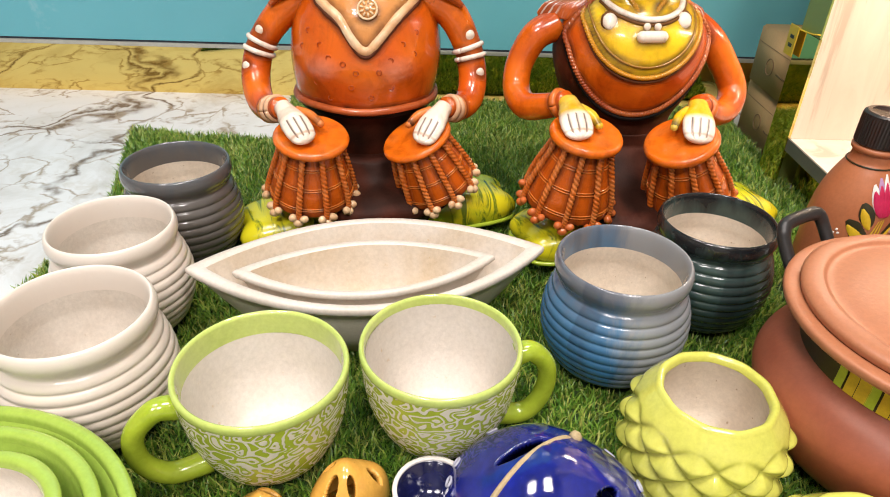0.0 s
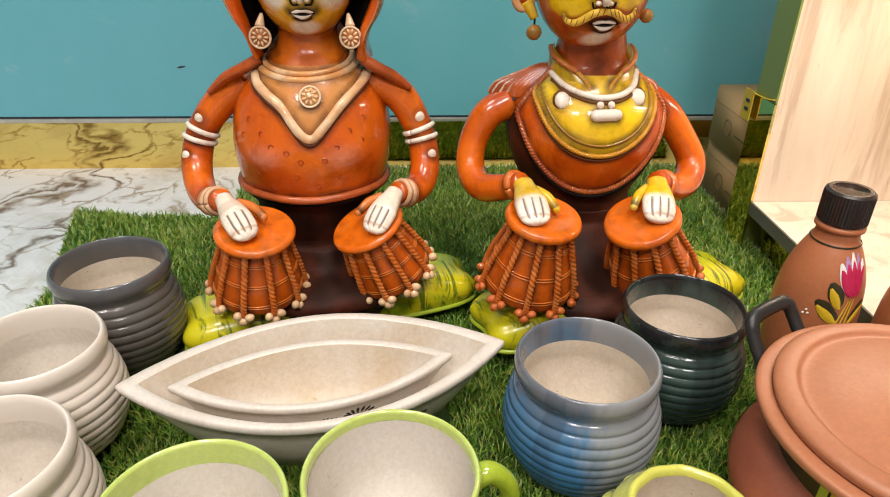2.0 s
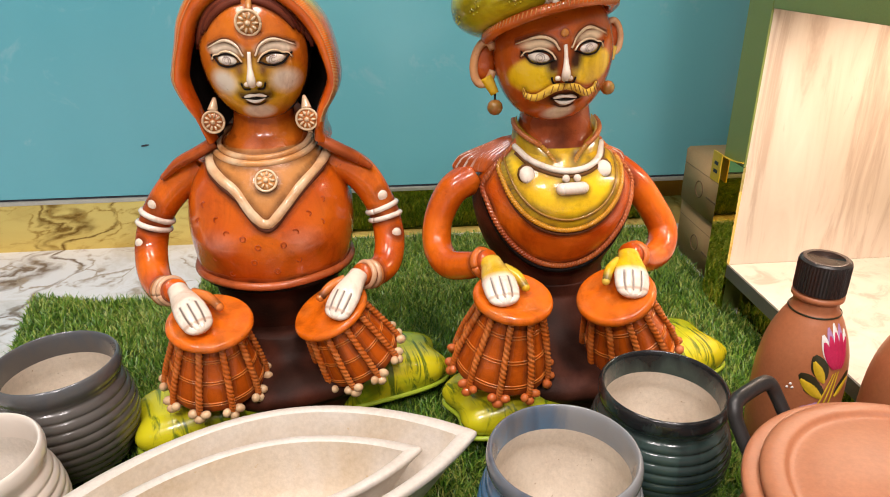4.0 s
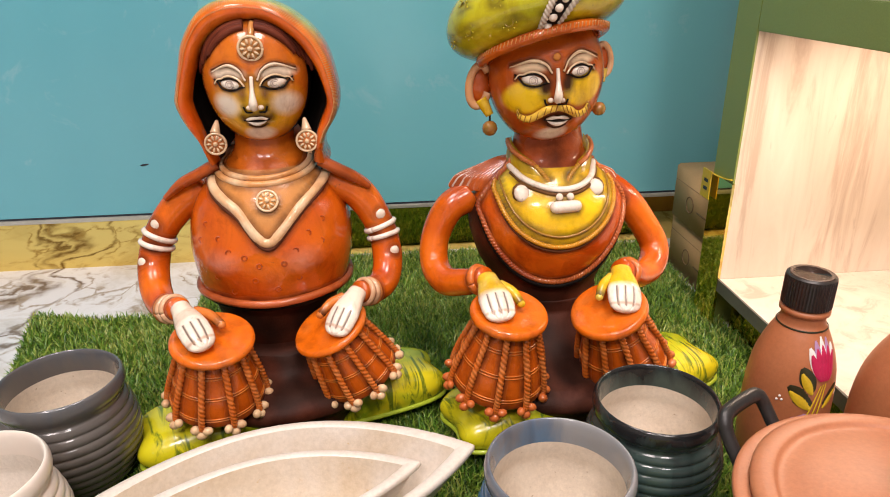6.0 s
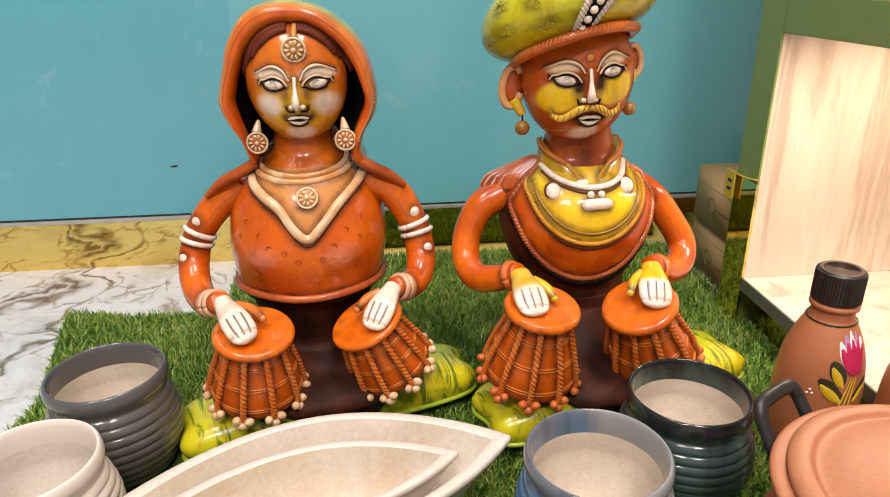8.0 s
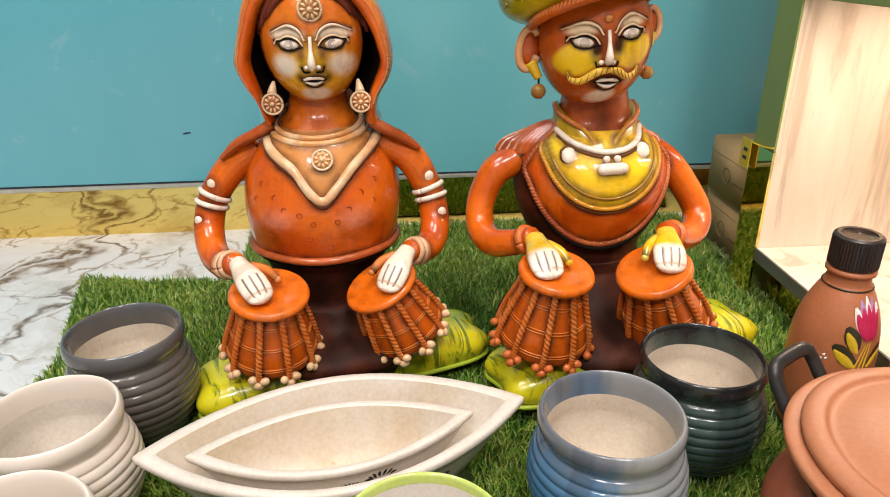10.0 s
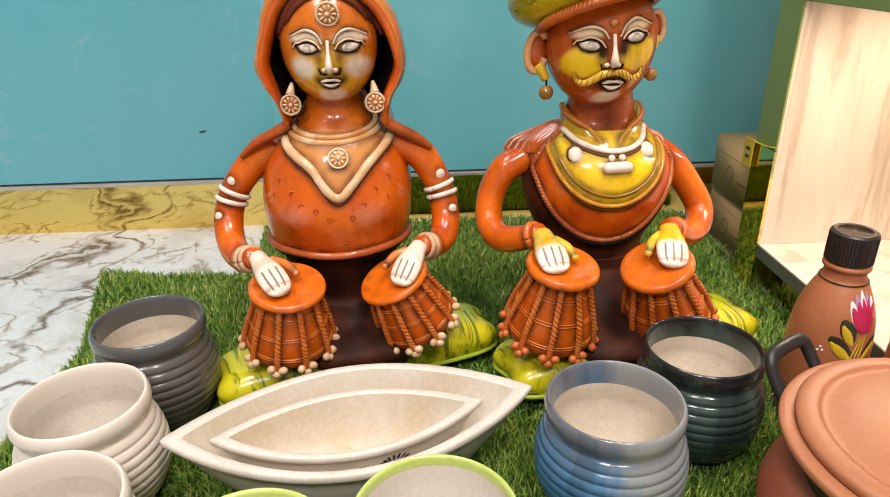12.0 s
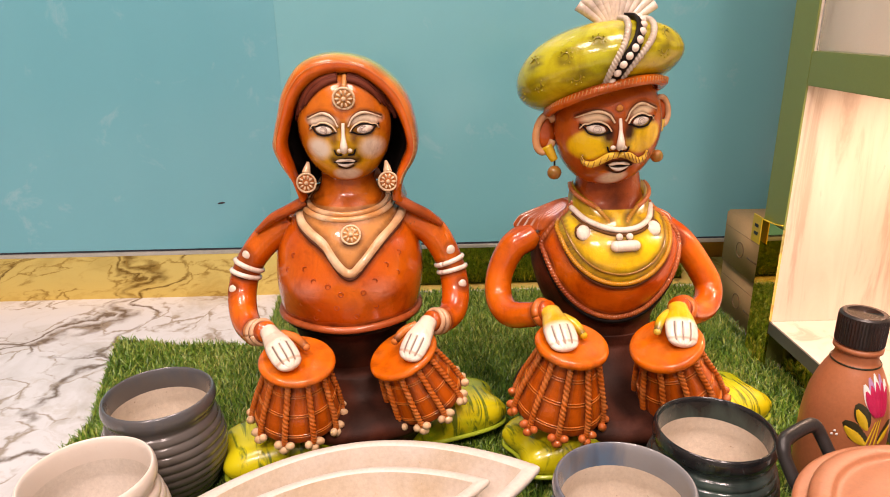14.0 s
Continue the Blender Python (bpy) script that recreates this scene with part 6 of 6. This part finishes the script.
m_.bar(band, [0.0078], lambda c: blend(ORANGE, (0.42, 0.08, 0.014), 0.5 + noise.noise(Vector(c) * 40)), 10, 96, 0.75)
for i in range(0, 48):
    a0, a1 = Vector(band[i]), Vector(band[i + 1])
    for fr in (0.0, 0.5):
        p = a0.lerp(a1, fr)
        out = (p - Vector((0.352, 1.006, p.z))).normalized()
        m_.bar([p + out * 0.0075 + Vector((0, 0, -0.001)), p + out * 0.0070 + Vector((0.001, 0, 0.0045))], 0.0008, (0.60, 0.24, 0.07), 4, 3)


def on_turban(a, th, lift=0.0):
    r, z = math.sin(th) ** 0.78, math.cos(th)
    p = Vector((0.0955 * r * math.cos(a), 0.088 * r * math.sin(a), (0.046 if z > 0 else 0.034) * z * (1 + 0.10 * math.cos(a + 2.9))))
    return T @ (p + p.normalized() * lift)


strap_a = -1.64
for da, r, col in ((-0.115, 0.0034, (0.55, 0.47, 0.38)), (0.115, 0.0034, (0.55, 0.47, 0.38))):
    m_.rope([on_turban(strap_a + da * (1 + 0.10 * k) + 0.085 * k, th, 0.0012) for k, th in enumerate(np.linspace(2.50, 0.55, 9))], r, col, 50)
m_.bar([on_turban(strap_a + 0.085 * k, th, 0.0002) for k, th in enumerate(np.linspace(2.50, 0.55, 9))], 0.0085, BLACK, 10, 30, 0.35)
for k, th in enumerate(np.linspace(2.40, 0.62, 11)):
    m_.ball(on_turban(strap_a + 0.068 * k, th, 0.0030), (0.0044, 0.0040, 0.0044), WHITE)
for a, th in ((-2.05, 2.00), (-2.55, 1.80), (-2.10, 1.42), (-1.72, 1.30), (-0.95, 1.85), (-0.85, 1.40), (-2.95, 1.75), (-2.55, 1.25)):
    p = on_turban(a, th, -0.0003)
    nrm = (p - Vector((0.3395, 1.004, 0.4585))).normalized()
    s1 = nrm.cross(Vector((0, 0, 1))).normalized()
    s2 = s1.cross(nrm)
    m_.bar([p + (s1 * math.cos(t) + s2 * math.sin(t)) * 0.0042 for t in np.linspace(0, 2 * math.pi, 11)], 0.0007, (0.28, 0.22, 0.012), 5, 20)
    for k in range(8):
        t = k * math.pi / 4
        m_.ball(p + (s1 * math.cos(t) + s2 * math.sin(t)) * 0.0076, 0.0011, (0.42, 0.36, 0.015), (0, 0, 0), 1)
# feather fan on the crown
for k in range(11):
    a = -0.95 + 1.9 * k / 10
    b0 = Vector((0.348, 0.985, 0.500))
    m_.bar([b0 + Vector((0.010 * math.sin(a), 0, 0)), b0 + Vector((0.024 * math.sin(a), 0.003, 0.022 * math.cos(a))), b0 + Vector((0.052 * math.sin(a), 0.006, 0.050 * math.cos(a)))], [0.0026, 0.0046, 0.0060], lambda c: blend(WHITE, (0.40, 0.34, 0.30), 0.2 + noise.noise(Vector(c) * 60)), 8, 12)
m_.ball((0.348, 0.985, 0.502), (0.018, 0.010, 0.010), (0.30, 0.20, 0.06))
m_.finish("statue_man", (0.358, 1.010, 0.012), "glazed terracotta man musician in a green turban with two drums")


# ---------- cushions under the figures ----------
M_CUSHION, nt, b = material("leaf_painted_cushion")
v = coords(nt)
col = ramp(nt, noise_fac(nt, v, 9, 4, 0.6, 0.6), [(0.36, (0.10, 0.20, 0.010)), (0.48, (0.27, 0.37, 0.012)), (0.62, (0.62, 0.52, 0.012))])
along = nt.nodes.new("ShaderNodeSeparateXYZ")
nt.links.new(v, along.inputs[0])
yellow_end = nt.nodes.new("ShaderNodeMapRange")
for key, value in (("From Min", -0.05), ("From Max", -0.13), ("To Min", 0.0), ("To Max", 0.85)):
    yellow_end.inputs[key].default_value = value
nt.links.new(along.outputs["X"], yellow_end.inputs["Value"])
col = mix(nt, yellow_end.outputs["Result"], col, (0.64, 0.55, 0.012))
strokes = noise_fac(nt, coords(nt, (1.0, 0.16, 0.30)), 85, 4, 0.6, 0.9)
col = mix(nt, ramp(nt, strokes, [(0.50, (0, 0, 0)), (0.60, (0.85, 0.85, 0.85))]), col, (0.050, 0.110, 0.010))
col = mix(nt, ramp(nt, noise_fac(nt, v, 160, 3, 0.6), [(0.62, (0, 0, 0)), (0.72, (0.5, 0.5, 0.5))]), col, (0.50, 0.52, 0.06))
nt.links.new(col, b.inputs["Base Color"])
b.inputs["Roughness"].default_value = 0.25
b.inputs["Coat Weight"].default_value = 0.4
bump(nt, b, strokes, 0.3, 0.002)


def cushion(at, rz, a, d, h, label):
    cu = thing("cushion", at, label, "cushion", "cushions under the statues", "", rz)
    rows = []
    for i in range(1, 24):
        th = math.pi * i / 24
        k, zz = math.sin(th), math.cos(th)
        row = []
        for j in range(72):
            t = 2 * math.pi * j / 72
            c, s = math.cos(t), math.sin(t)
            q = 1 / (abs(c) ** 4.6 + abs(s) ** 4.6) ** (1 / 4.6)
            corner = abs(math.sin(2 * t)) ** 2
            pinch = 1 - 0.06 * (1 - corner)
            row.append((a * q * c * k ** 0.42 * pinch, d * q * s * k ** 0.42 * pinch, h * 0.5 + h * 0.5 * zz * (1 - 0.16 * corner * k)))
        rows.append(row)
    bm = bmesh.new()
    grid_faces(bm, rows, True, True)
    part("pad", bm, M_CUSHION, cu)
    pts = [(a * 0.985 * q * math.cos(t) * (1 - 0.06 * (1 - abs(math.sin(2 * t)) ** 2)), d * 0.985 * q * math.sin(t) * (1 - 0.06 * (1 - abs(math.sin(2 * t)) ** 2)), h * 0.30) for t in np.linspace(0, 2 * math.pi, 73) for q in [1 / (abs(math.cos(t)) ** 4.6 + abs(math.sin(t)) ** 4.6) ** (1 / 4.6)]]
    part("piping", tube(pts, [0.0028], 8, steps=144), M_LIME_DARK, cu, "lime green piping")
    return cu


cushion((0.058, 0.938, 0.010), 18, 0.180, 0.051, 0.062, "glossy green leaf-painted cushion under the woman statue")
cushion((0.397, 0.932, 0.010), 18, 0.182, 0.053, 0.064, "glossy yellow-green leaf-painted cushion under the man statue")
FOOT += [(0.045, 0.985, 0.10), (0.385, 0.975, 0.10)]


# ---------- turf mats ----------
MAT_A = [(-0.330, 0.10), (0.665, 0.10), (0.665, 0.90), (0.30, 1.235), (-0.15, 1.238), (-0.30, 1.245), (-0.398, 1.272), (-0.362, 1.14), (-0.328, 1.02), (-0.334, 0.80)]
MAT_B = [(-0.140, 1.242), (0.302, 1.239), (0.667, 0.905), (0.668, 1.25), (0.672, 1.40), (0.660, 1.440), (-0.158, 1.445)]


def in_outline(outline):
    def f(x, y):
        hit = np.zeros(len(x), bool)
        for (ax, ay), (bx, by) in zip(outline, outline[1:] + outline[:1]):
            cross = (ay > y) != (by > y)
            with np.errstate(divide="ignore", invalid="ignore"):
                hit ^= cross & (x < (bx - ax) * (y - ay) / (by - ay + 1e-12) + ax)
        return hit
    return f


backing(MAT_A, "turf_mat", "green artificial turf mat on the marble floor")
backing(MAT_B, "turf_mat", "green artificial turf mat reaching the gold skirting")
turf("turf_blades", in_outline(MAT_A), (-0.42, 0.30, 0.67, 1.28), 230000, "short green artificial grass blades", 3)
turf("turf_blades", in_outline(MAT_B), (-0.17, 0.90, 0.68, 1.45), 90000, "short green artificial grass blades", 4)
